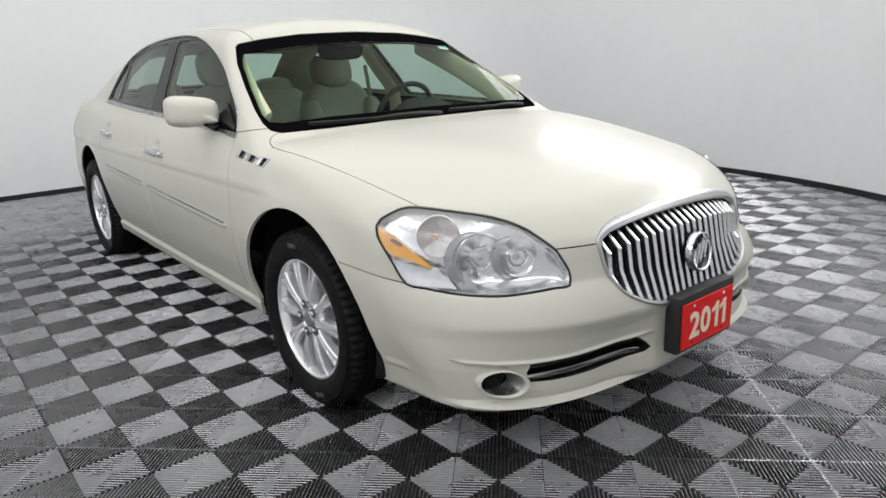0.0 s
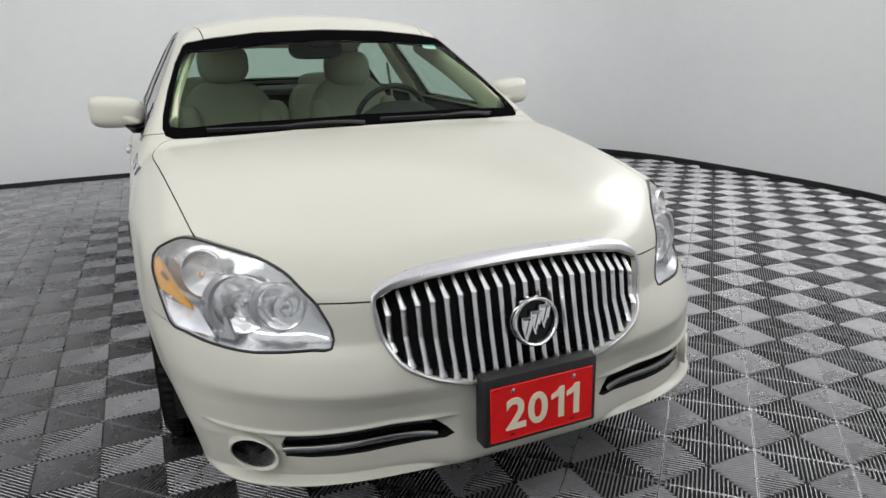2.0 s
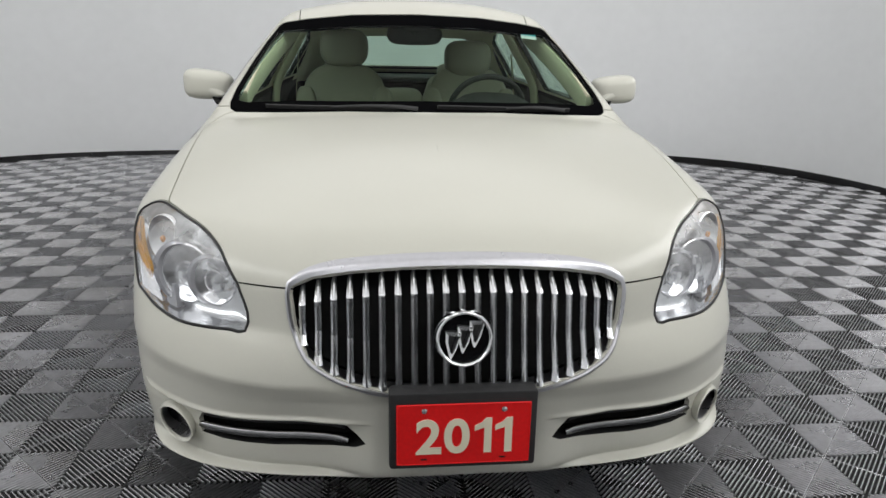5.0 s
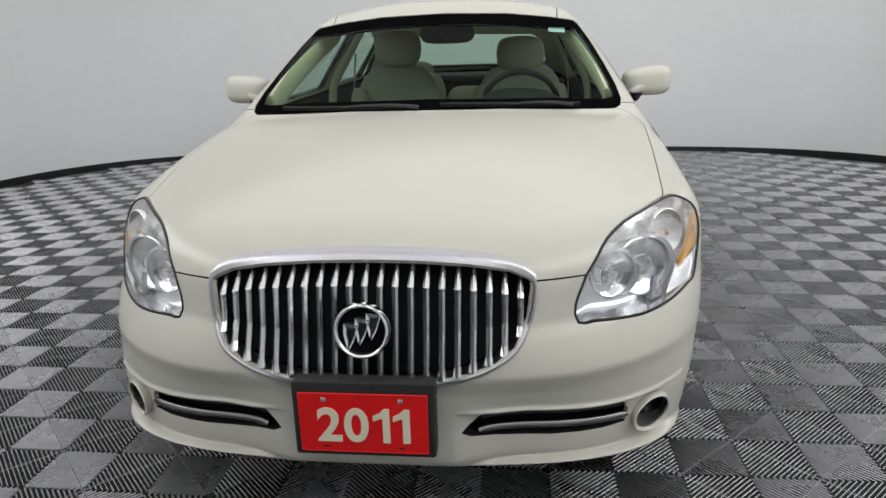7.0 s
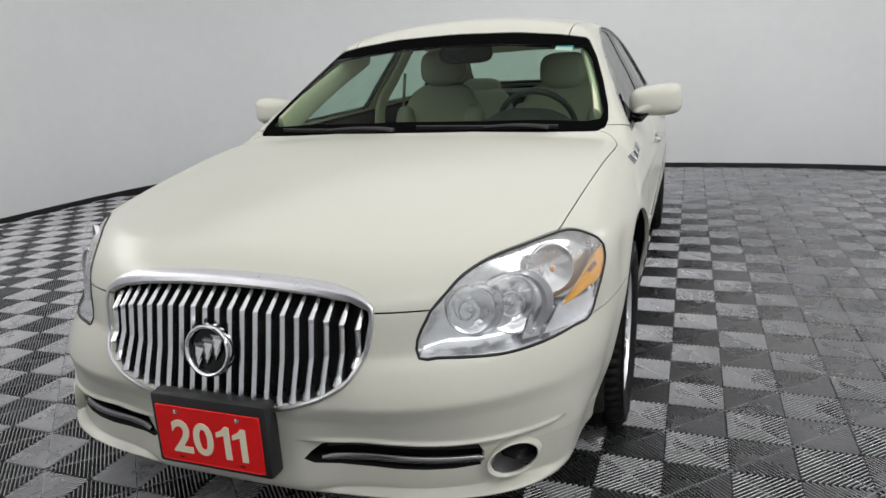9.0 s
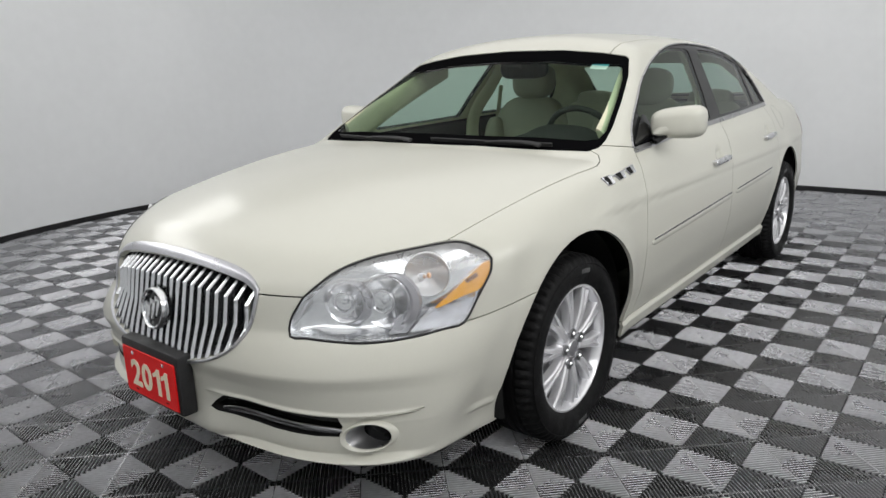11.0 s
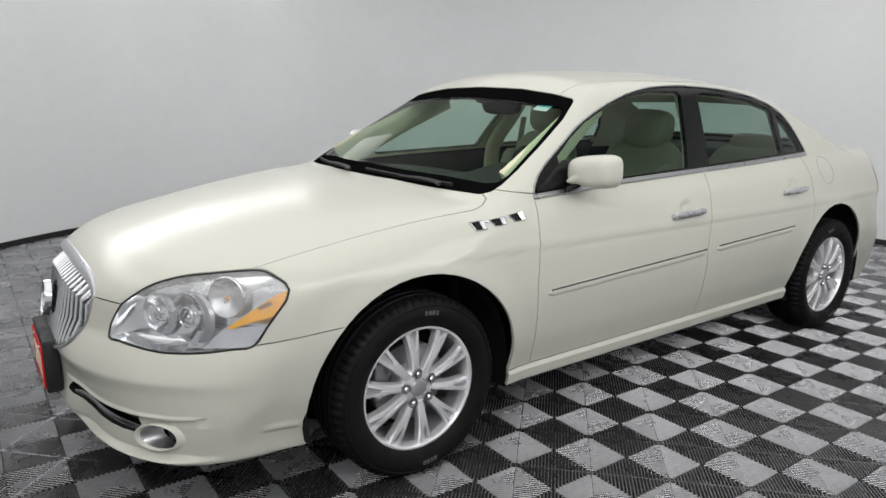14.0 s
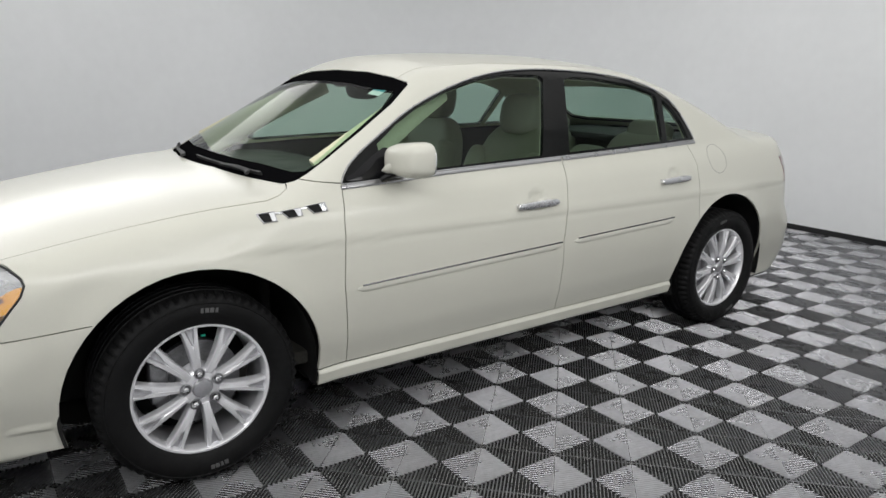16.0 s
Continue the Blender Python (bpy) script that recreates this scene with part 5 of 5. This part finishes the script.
def on_glass(x, v):
    """A place on the windscreen: x across, v up the slope from its foot."""
    y = -1.235 + 0.165 * (abs(x) / 0.778) ** 2 + v
    p = on_top_z(abs(x), y)[0]
    p[0] = x
    return p


for x0, x1, v1, xp in ((0.60, 0.05, 0.030, 0.55), (-0.10, -0.62, 0.020, -0.05)):
    blade = np.array([on_glass(x0 + (x1 - x0) * t, 0.012 + (v1 - 0.012) * t) + np.array([0, -0.006, 0.008]) for t in np.linspace(0, 1, 18)])
    wp = part("wiper", sweep(blade, [(0, -0.5, 0.87)] * 18, [(-0.004, -0.010), (-0.003, 0.006), (0.003, 0.006), (0.004, -0.010)]), M_MATTEBLACK, car, "black wiper blade")
    arm = [on_glass(xp, 0.0) + np.array([0.02, -0.02, 0.012])] + [on_glass(xp + ((x0 + x1) / 2 - xp) * t, 0.008 + 0.012 * t) + np.array([0, -0.012, 0.016 * math.sin(math.pi * (0.25 + 0.6 * t))]) for t in np.linspace(0.1, 1, 8)]
    part("wiper_arm", sweep(arm, [(0, -0.5, 0.87)] * 9, lambda t: round_section(0.022 - 0.012 * t, 0.012 - 0.004 * t, 8)), M_MATTEBLACK, wp, "black wiper arm")

# sticker in the windscreen's upper corner
for name, va, vb, m in (("sticker", 0.0, 1.0, M_STICKER), ("sticker_print", 0.5, 1.0, M_TEAL)):
    bm = bmesh.new()
    vs_ = []
    for v in (va, vb):
        for u in (0, 1):
            x = 0.495 + 0.075 * u
            q = on_top_z(x, -0.625 + 0.05 * v + 0.01 * u)[0]
            vs_.append(bm.verts.new(q - slope(q[None])[0] * (0.006 if name == "sticker" else 0.0045)))
    bm.faces.new((vs_[0], vs_[1], vs_[3], vs_[2]))
    part(name, bm, m, windscreen, "small white service sticker" if name == "sticker" else "teal print", smooth=False)

# ---- wheels ----
TR, TW, RR = 0.336, 0.117, 0.229
wheel = new("wheel")
wheel.parent = car
wheel["label"] = "ten-spoke silver alloy wheel"
# tyre with blocks along its shoulders
prof = [(-0.09, 0.222), (-0.105, 0.236), (-0.116, 0.262), (-0.1175, 0.285), (-0.113, 0.306), (-0.104, 0.322), (-0.092, 0.3315), (-0.076, 0.335), (-0.062, 0.336), (-0.058, 0.328), (-0.052, 0.328), (-0.048, 0.336), (-0.026, 0.3365), (-0.022, 0.328), (-0.016, 0.328), (-0.012, 0.3365)]
prof = prof + [(-a, r) for a, r in prof[::-1]]
N = 192
bm = bmesh.new()
rings = []
for a, r in prof:
    row = []
    for i in range(N):
        q = r
        if 0.07 < abs(a) < 0.108 and r > 0.315 and i % 3 == 0:
            q = r - 0.010
        row.append(bm.verts.new((a, q * math.cos(2 * math.pi * i / N), q * math.sin(2 * math.pi * i / N))))
    rings.append(row)
for r, q in zip(rings, rings[1:]):
    for i in range(N):
        bm.faces.new((r[i], r[(i + 1) % N], q[(i + 1) % N], q[i]))
bmesh.ops.recalc_face_normals(bm, faces=bm.faces)
tyre = part("tyre", bm, M_RUBBER, wheel, "black all-season tyre")
# raised ring and unreadable maker's marks on the sidewall
part("sidewall_ring", lathe([(0.1135, 0.309), (0.116, 0.308), (0.1165, 0.306), (0.1145, 0.304)], 96), M_RUBBER, wheel)
for k in range(8):
    a = radians(90 + (k - 3.5) * 3.2 + (0 if k < 4 else 180))
    bm = rounded_box(0.002, 0.013 if k % 3 else 0.009, 0.016, 0.0006, 1)
    part("sidewall_mark", moved(bm, pose(0, 0, 0, math.degrees(a) - 90) @ Matrix.Translation((0.1175, 0, 0.283))), mat("grey_mark", (0.09, 0.09, 0.09), 0.6) if k == 0 else bpy.data.materials["grey_mark"], wheel)
part("barrel", lathe([(-0.09, 0.215), (-0.05, 0.2), (0.03, 0.203), (0.068, 0.2115)], 96), M_POCKET, wheel, "silver wheel barrel, its shade put into a greyer colour")
part("rim", lathe([(0.066, 0.211), (0.07, 0.212), (0.085, 0.2165), (0.094, 0.2185), (0.0985, 0.222), (0.0985, 0.2285), (0.093, 0.2315), (0.085, 0.231)], 96), M_ALLOY, wheel, "silver alloy rim")
part("hub", lathe([(0.0, 0.075), (0.055, 0.073), (0.074, 0.066), (0.080, 0.058), (0.084, 0.042), (0.084, 0.034), (0.078, 0.0325), (0.078, 0.0)], 64), M_ALLOY, wheel, "silver hub")
part("centre_cap", lathe([(0.076, 0.033), (0.088, 0.0325), (0.0925, 0.029), (0.094, 0.018), (0.0945, 0.0)], 40), M_SATIN, wheel, "silver centre cap")
sp_me = None
for k in range(10):
    if sp_me is None:
        bm = bmesh.new()
        rings = []
        for j in range(12):
            t = j / 11
            r = 0.056 + (0.2185 - 0.056) * t
            w = 0.027 + 0.005 * t + 0.026 * t ** 2
            x = 0.086 + 0.006 * math.sin(math.pi * min(1, t * 1.05)) + 0.002 * t
            g = 0.009 * max(0, min(1, (t - 0.55) / 0.3))
            gw = 0.25 * w * max(0.05, min(1, (t - 0.52) / 0.4))
            sec = [(-w / 2 - 0.002, x - 0.032), (-w / 2, x - 0.006), (-w / 2 + 0.003, x), (-gw - 0.001, x + 0.001), (-gw * 0.6, x - g), (gw * 0.6, x - g), (gw + 0.001, x + 0.001), (w / 2 - 0.003, x), (w / 2, x - 0.006), (w / 2 + 0.002, x - 0.032)]
            rings.append([bm.verts.new((xx, tt, r)) for tt, xx in sec])
        m = len(rings[0])
        for r, q in zip(rings, rings[1:]):
            for i in range(m):
                f = bm.faces.new((r[i], r[(i + 1) % m], q[(i + 1) % m], q[i]))
                f.material_index = 1 if i in (3, 4, 5) and r[0].co.z > 0.15 else 0
        bm.faces.new(rings[0])
        bm.faces.new(rings[-1])
        bmesh.ops.recalc_face_normals(bm, faces=bm.faces)
        first = part("spoke", bm, M_ALLOY, wheel, smooth=False)
        sp_me = first.data
        sp_me.materials.append(M_POCKET)
        first.matrix_basis = pose(0, 0, 0, 8)
    else:
        ob = new("spoke", sp_me)
        ob.parent = wheel
        ob.matrix_basis = pose(0, 0, 0, 8 + 36 * k)
nut = lathe([(0.05, 0.0155), (0.084, 0.0155), (0.0845, 0.012), (0.078, 0.0115), (0.08, 0.0105), (0.094, 0.0098), (0.0975, 0.007), (0.098, 0.0)], 12)
nut_me = None
for k in range(5):
    a = radians(90 + 8 + 72 * k)
    if nut_me is None:
        ob = part("lug_nut", nut, M_CHROME, wheel, "chrome lug nut", smooth=False)
        nut_me = ob.data
    else:
        ob = new("lug_nut", nut_me)
        ob.parent = wheel
    ob.matrix_basis = Matrix.Translation((0.004, 0.0565 * math.cos(a), 0.0565 * math.sin(a)))
    # dark raised ring drawn for the shade of the nut's recess
    bm = moved(lathe([(0.088, 0.0135), (0.0925, 0.0145), (0.0925, 0.0185), (0.088, 0.0195)], 24), Matrix.Translation((0.0015, 0.0565 * math.cos(a), 0.0565 * math.sin(a))))
    part("lug_shade", bm, M_STEEL, wheel, "dark ring standing in for the shade round a lug nut")
part("brake_disc", lathe([(0.0, 0.07), (0.018, 0.07), (0.018, 0.148), (0.0, 0.15), (-0.012, 0.148), (-0.012, 0.07)], 64), M_STEEL, wheel, "grey steel brake disc")
part("brake_caliper", moved(rounded_box(0.07, 0.06, 0.15, 0.012, 2), pose(0.01, -0.125, 0.03)), M_STEEL, wheel, "grey brake caliper")
part("paint_mark", moved(rounded_box(0.006, 0.016, 0.008, 0.002, 1), pose(0.03, 0.028, 0.165)), M_GREEN, wheel, "small green paint mark")
part("wheel_back", lathe([(-0.1, 0.0), (-0.1, 0.216)], 32), M_DARK, wheel)
wheel.matrix_basis = pose(0.795, AXLE_F, HUB_Z - 0.002)
copy_thing(wheel, pose(0.785, AXLE_R, HUB_Z - 0.002, 17))
copy_thing(wheel, pose(-0.795, AXLE_F, HUB_Z - 0.002, 11, 0, 180))
copy_thing(wheel, pose(-0.785, AXLE_R, HUB_Z - 0.002, 29, 0, 180))

# ---- cabin ----


def seat(x, recline, head):
    st = new("front_seat")
    st.parent = car
    st["label"] = "beige leather front seat with headrest"
    part("cushion", moved(cushion(0.54, 0.54, 0.22, 0.5, 0.4), pose(0, -0.02, 0.5, 6)), M_LEATHER, st)
    for sx in (-1, 1):
        part("cushion_bolster", moved(cushion(0.12, 0.5, 0.16, 0.6, 0.5), pose(sx * 0.225, -0.02, 0.58, 6)), M_LEATHER, st)
    back = pose(0, 0.2, 0.55, -recline)
    bm = cushion(0.53, 0.17, 0.66, 0.45, 0.5, 36, 24)
    for v in bm.verts:
        v.co.x *= 1 - 0.22 * max(0, v.co.z / 0.33) ** 2
        v.co.y += 0.03 * (1 - (v.co.x / 0.27) ** 2) * (1 if v.co.y < 0 else 0)
    part("backrest", moved(bm, back @ Matrix.Translation((0, 0, 0.28))), M_LEATHER, st)
    for sx in (-1, 1):
        part("back_bolster", moved(cushion(0.13, 0.14, 0.5, 0.6, 0.7), back @ pose(sx * 0.21, -0.06, 0.22, 0, sx * 4, 0)), M_LEATHER, st)
        part("headrest_post", moved(lathe([(-0.09, 0.0), (-0.09, 0.0065), (0.09, 0.0065), (0.09, 0.0)], 10), back @ pose(sx * 0.065, 0, head - 0.12, 0, 90, 0)), M_CHROME, st, "chrome headrest post")
    bm = cushion(0.285, 0.125, 0.215, 0.6, 0.62, 32, 20)
    for v in bm.verts:
        v.co.x *= 1 - 0.14 * max(0, -v.co.z / 0.1) ** 2
    part("headrest", moved(bm, back @ pose(0, -0.02, head, 4)), M_LEATHER, st, "beige leather headrest")
    st.matrix_basis = Matrix.Translation((x, 0.0, 0.0))
    return st


seat(-0.37, 12, 0.70)
seat(0.37, 15, 0.655)
bench = new("rear_bench")
bench.parent = car
part("cushion", moved(cushion(1.3, 0.52, 0.22, 0.45, 0.25), pose(0, 0.92, 0.5, 5)), M_LEATHER, bench, "beige leather bench")
for x, w, z in ((-0.42, 0.5, 0.78), (0.0, 0.36, 0.67), (0.42, 0.5, 0.78)):
    part("backrest", moved(cushion(w, 0.18, 0.62, 0.5, 0.4), pose(x, 1.2, z, -22)), M_LEATHER, bench)
for x in (-0.42, 0.42):
    part("headrest", moved(cushion(0.3, 0.12, 0.15, 0.6, 0.6), pose(x, 1.31, 1.075, -18)), M_LEATHER, bench, "beige leather headrest")
part("shelf", moved(rounded_box(1.15, 0.55, 0.04, 0.012, 2), pose(0, 1.58, 1.03, 1)), M_DASH, bench, "charcoal rear shelf")

dash = new("dashboard")
dash.parent = car
prof = [(-1.16, 0.90), (-1.12, 0.955), (-1.0, 0.972), (-0.8, 0.982), (-0.62, 0.972), (-0.54, 0.94), (-0.5, 0.87), (-0.53, 0.74), (-0.48, 0.6), (-0.56, 0.45), (-1.1, 0.45)]
bm = bmesh.new()
rings = []
for x in np.linspace(-0.74, 0.74, 30):
    t = 1 - 0.10 * (abs(x) / 0.74) ** 2
    cl = 0.08 * math.exp(-(((x - 0.37) / 0.2) ** 4))
    rings.append([bm.verts.new((x, y + 0.16 * (abs(x) / 0.74) ** 2 * (1 if y < -0.9 else 0.2), z - 0.025 * (abs(x) / 0.74) ** 2 + (cl if -0.75 < y < -0.55 else 0))) for y, z in prof])
for r, q in zip(rings, rings[1:]):
    for i in range(len(prof)):
        j = (i + 1) % len(prof)
        bm.faces.new((r[i], q[i], q[j], r[j]))
bm.faces.new(rings[0])
bm.faces.new(rings[-1])
bmesh.ops.recalc_face_normals(bm, faces=bm.faces)
part("top", bm, M_DASH, dash, "charcoal dashboard")
part("lower_panel", moved(rounded_box(1.36, 0.06, 0.12, 0.02, 2), pose(0, -0.5, 0.79, -10)), M_BEIGE, dash, "beige lower panel")
part("centre_console", moved(rounded_box(0.26, 0.9, 0.22, 0.03, 2), pose(0, -0.05, 0.5)), M_DASH, car, "charcoal centre console")
part("armrest", moved(cushion(0.24, 0.36, 0.12, 0.5, 0.4), pose(0, 0.12, 0.66)), M_LEATHER, car, "beige armrest")

wheel_pose = pose(0.37, -0.43, 0.945, 0, 0, 0) @ pose(0, 0, 0, 0, 0, 90) @ pose(0, 0, 0, 0, -24, 0)
steer = new("steering_wheel")
steer.parent = car
ringp = [(0, 0.187 * math.cos(a), 0.187 * math.sin(a)) for a in (2 * math.pi * i / 48 for i in range(48))]
part("rim", moved(sweep(ringp, [(1, 0, 0)] * 48, round_section(0.03, 0.028, 10), True), wheel_pose), M_DASH, steer, "black steering wheel rim")
part("hub", moved(cushion(0.06, 0.19, 0.15, 0.6, 0.6), wheel_pose @ pose(-0.03, 0, -0.01)), M_DASH, steer, "charcoal steering wheel hub")
for a in (-8, 188, 235, 305):
    q = radians(a)
    part("spoke", moved(sweep([(-0.025, 0.06 * math.cos(q), 0.06 * math.sin(q)), (-0.01, 0.18 * math.cos(q), 0.18 * math.sin(q))], [(1, 0, 0)] * 2, round_section(0.035, 0.016, 8)), wheel_pose), M_SATIN if a > 200 else M_DASH, steer)

rv = new("inside_mirror")
rv.parent = car
bm = cushion(0.275, 0.05, 0.088, 0.5, 0.5, 36, 18)
for v in bm.verts:
    # lower edge narrower than the upper one
    v.co.x *= 1 - 0.10 * max(0, -v.co.z / 0.044)
part("shell", moved(bm, pose(0.005, -0.385, 1.302, 8, 0, 3)), M_DASH, rv, "black inside mirror")
part("stem", sweep([(0, -0.50, 1.385), (0, -0.45, 1.36), (0, -0.40, 1.325)], [(1, 0, 0)] * 3, round_section(0.05, 0.03, 8)), M_DASH, rv)
part("sensor_pod", moved(cushion(0.13, 0.10, 0.05, 0.5, 0.5), pose(0, -0.475, 1.352, 26)), M_DASH, rv)
for s in (1, -1):
    part("sun_visor", moved(cushion(0.42, 0.17, 0.025, 0.3, 0.4), pose(s * 0.36, -0.36, 1.37, 22)), M_BEIGE, car, "beige sun visor")
    belt = [(s * 0.64, 0.36, 1.22), (s * 0.66, 0.34, 1.0), (s * 0.66, 0.3, 0.6)]
    part("seat_belt", sweep(belt, [(1, 0, 0)] * 3, round_section(0.047, 0.003, 6)), M_BEIGE, car, "beige seat belt")
floor_bm = moved(rounded_box(1.5, 3.3, 0.05, 0.01, 1), pose(0, 0.3, 0.3))
part("cabin_floor", floor_bm, M_CARPET, car, "dark cabin carpet")
part("firewall", moved(rounded_box(1.4, 0.04, 0.52, 0.01, 1), pose(0, -1.17, 0.62)), M_DARK, car)
part("boot_wall", moved(rounded_box(1.4, 0.04, 0.72, 0.01, 1), pose(0, 1.42, 0.64)), M_CARPET, car)
for s in (1, -1):
    path = dense([(s * 0.745, -0.94, 0.99), (s * 0.708, -0.77, 1.09), (s * 0.635, -0.52, 1.225), (s * 0.57, -0.31, 1.325)], 0.05)
    part("a_pillar_trim", sweep(path, [(-s, 0.3, -0.2)] * len(path), lambda t: round_section(0.185 - 0.06 * t, 0.035, 12)), M_BEIGE, car, "beige windscreen pillar trim")
    path = dense([(s * 0.76, 0.2, 0.75), (s * 0.755, 0.2, 1.02), (s * 0.66, 0.27, 1.22), (s * 0.57, 0.31, 1.38)], 0.05)
    part("b_pillar_trim", sweep(path, [(-s, 0, 0)] * len(path), lambda t: round_section(0.14 - 0.04 * t, 0.04, 12)), M_BEIGE, car, "beige centre pillar trim")

# ---- the floor's ribbed tiles: ribs run square to each tile's nearest edge ----
TILE, TILE_O = 0.27796, (0.6454, 0.0503)


def tile_mesh(ends=True, n=22):
    h = TILE / 2 - 0.0013
    vs, fs = [], []

    def rib(a, b, along, c):
        """A rib with a rounded back from a to b along one axis, at c on the other."""
        w, top, foot = 0.0021, 0.0, -0.0072
        prof = [(-w, foot)] + [(-w * math.cos(math.pi * q / 6), top - w * 1.8 * (1 - math.sin(math.pi * q / 6))) for q in range(7)] + [(w, foot)]
        m = len(prof)
        k = len(vs)
        for s in (a, b):
            for o, z in prof:
                vs.append((s, c + o, z) if along == 0 else (c + o, s, z))
        flip = (b > a) != (along == 0)
        for i in range(m - 1):
            f = (k + i, k + i + 1, k + m + 1 + i, k + m + i)
            fs.append(f if not flip else f[::-1])
        if ends:
            # the end face has corners of its own, so that the back keeps its shading
            q = len(vs)
            vs.extend(vs[k:k + m])
            f = tuple(range(q, q + m))
            fs.append(f if flip else f[::-1])

    pitch = 2 * h / n
    for i in range(n):
        c = -h + pitch * (i + 0.5)
        r = abs(c) + 0.003
        if r < h - 0.004:
            for s in (1, -1):
                rib(s * r, s * h, 0, c)
                rib(s * r, s * h, 1, c)
    # the tile's edge bar
    e, t = h, 0.0021
    for s in (1, -1):
        for along in (0, 1):
            k = len(vs)
            q = [(-e, s * e), (e, s * e), (e - t, s * (e - t)), (-e + t, s * (e - t))]
            for u, v in q:
                vs.append((u, v, -0.0022) if along == 0 else (v, u, -0.0022))
            f = (k, k + 1, k + 2, k + 3)
            fs.append(f if (s < 0) == (along == 0) else f[::-1])
    me = bpy.data.meshes.new("tile")
    me.from_pydata(vs, [], fs)
    me.materials.append(M_TILE)
    me.polygons.foreach_set("use_smooth", [len(p.vertices) == 4 for p in me.polygons])
    me.update()
    return me


tile_me = tile_mesh()
spots = []
c45 = math.cos(math.pi / 4)
for i in range(-30, 31):
    for j in range(-30, 31):
        x = TILE_O[0] + TILE * ((i + 0.5) * c45 + (j + 0.5) * c45)
        y = TILE_O[1] + TILE * ((i + 0.5) * c45 - (j + 0.5) * c45)
        if math.hypot(x - ROOM_C[0], y - ROOM_C[1]) < ROOM_R + 0.16:
            spots.append((x, y))
spots.sort(key=lambda s: min(math.hypot(s[0] - 1.5, s[1] + 1.6), math.hypot(s[0] + 0.6, s[1] + 2.4) + 0.4))
rnd = random.Random(4)
for x, y in spots[:300]:
    ob = new("tile", tile_me)
    ob.parent = floor
    ob.matrix_basis = pose(x, y, rnd.uniform(-0.0008, 0.0008), rnd.uniform(-0.12, 0.12), rnd.uniform(-0.12, 0.12), 45 + 90 * rnd.randrange(4))
far_me = tile_mesh(False)
bv = np.array([v.co for v in far_me.vertices])
bf = [tuple(p.vertices) for p in far_me.polygons]
rest = spots[300:]
rot = np.array([[c45, -c45, 0], [c45, c45, 0], [0, 0, 1]])
bvr = bv @ rot.T
allv = np.vstack([bvr + np.array([x, y, rnd.uniform(-0.0008, 0.0008)]) for x, y in rest])
allf = [tuple(i + k * len(bv) for i in f) for k in range(len(rest)) for f in bf]
field = link_mesh("tile_field", allv, allf, M_TILE, floor, smooth=True)
tagged(field, kind="stuff")
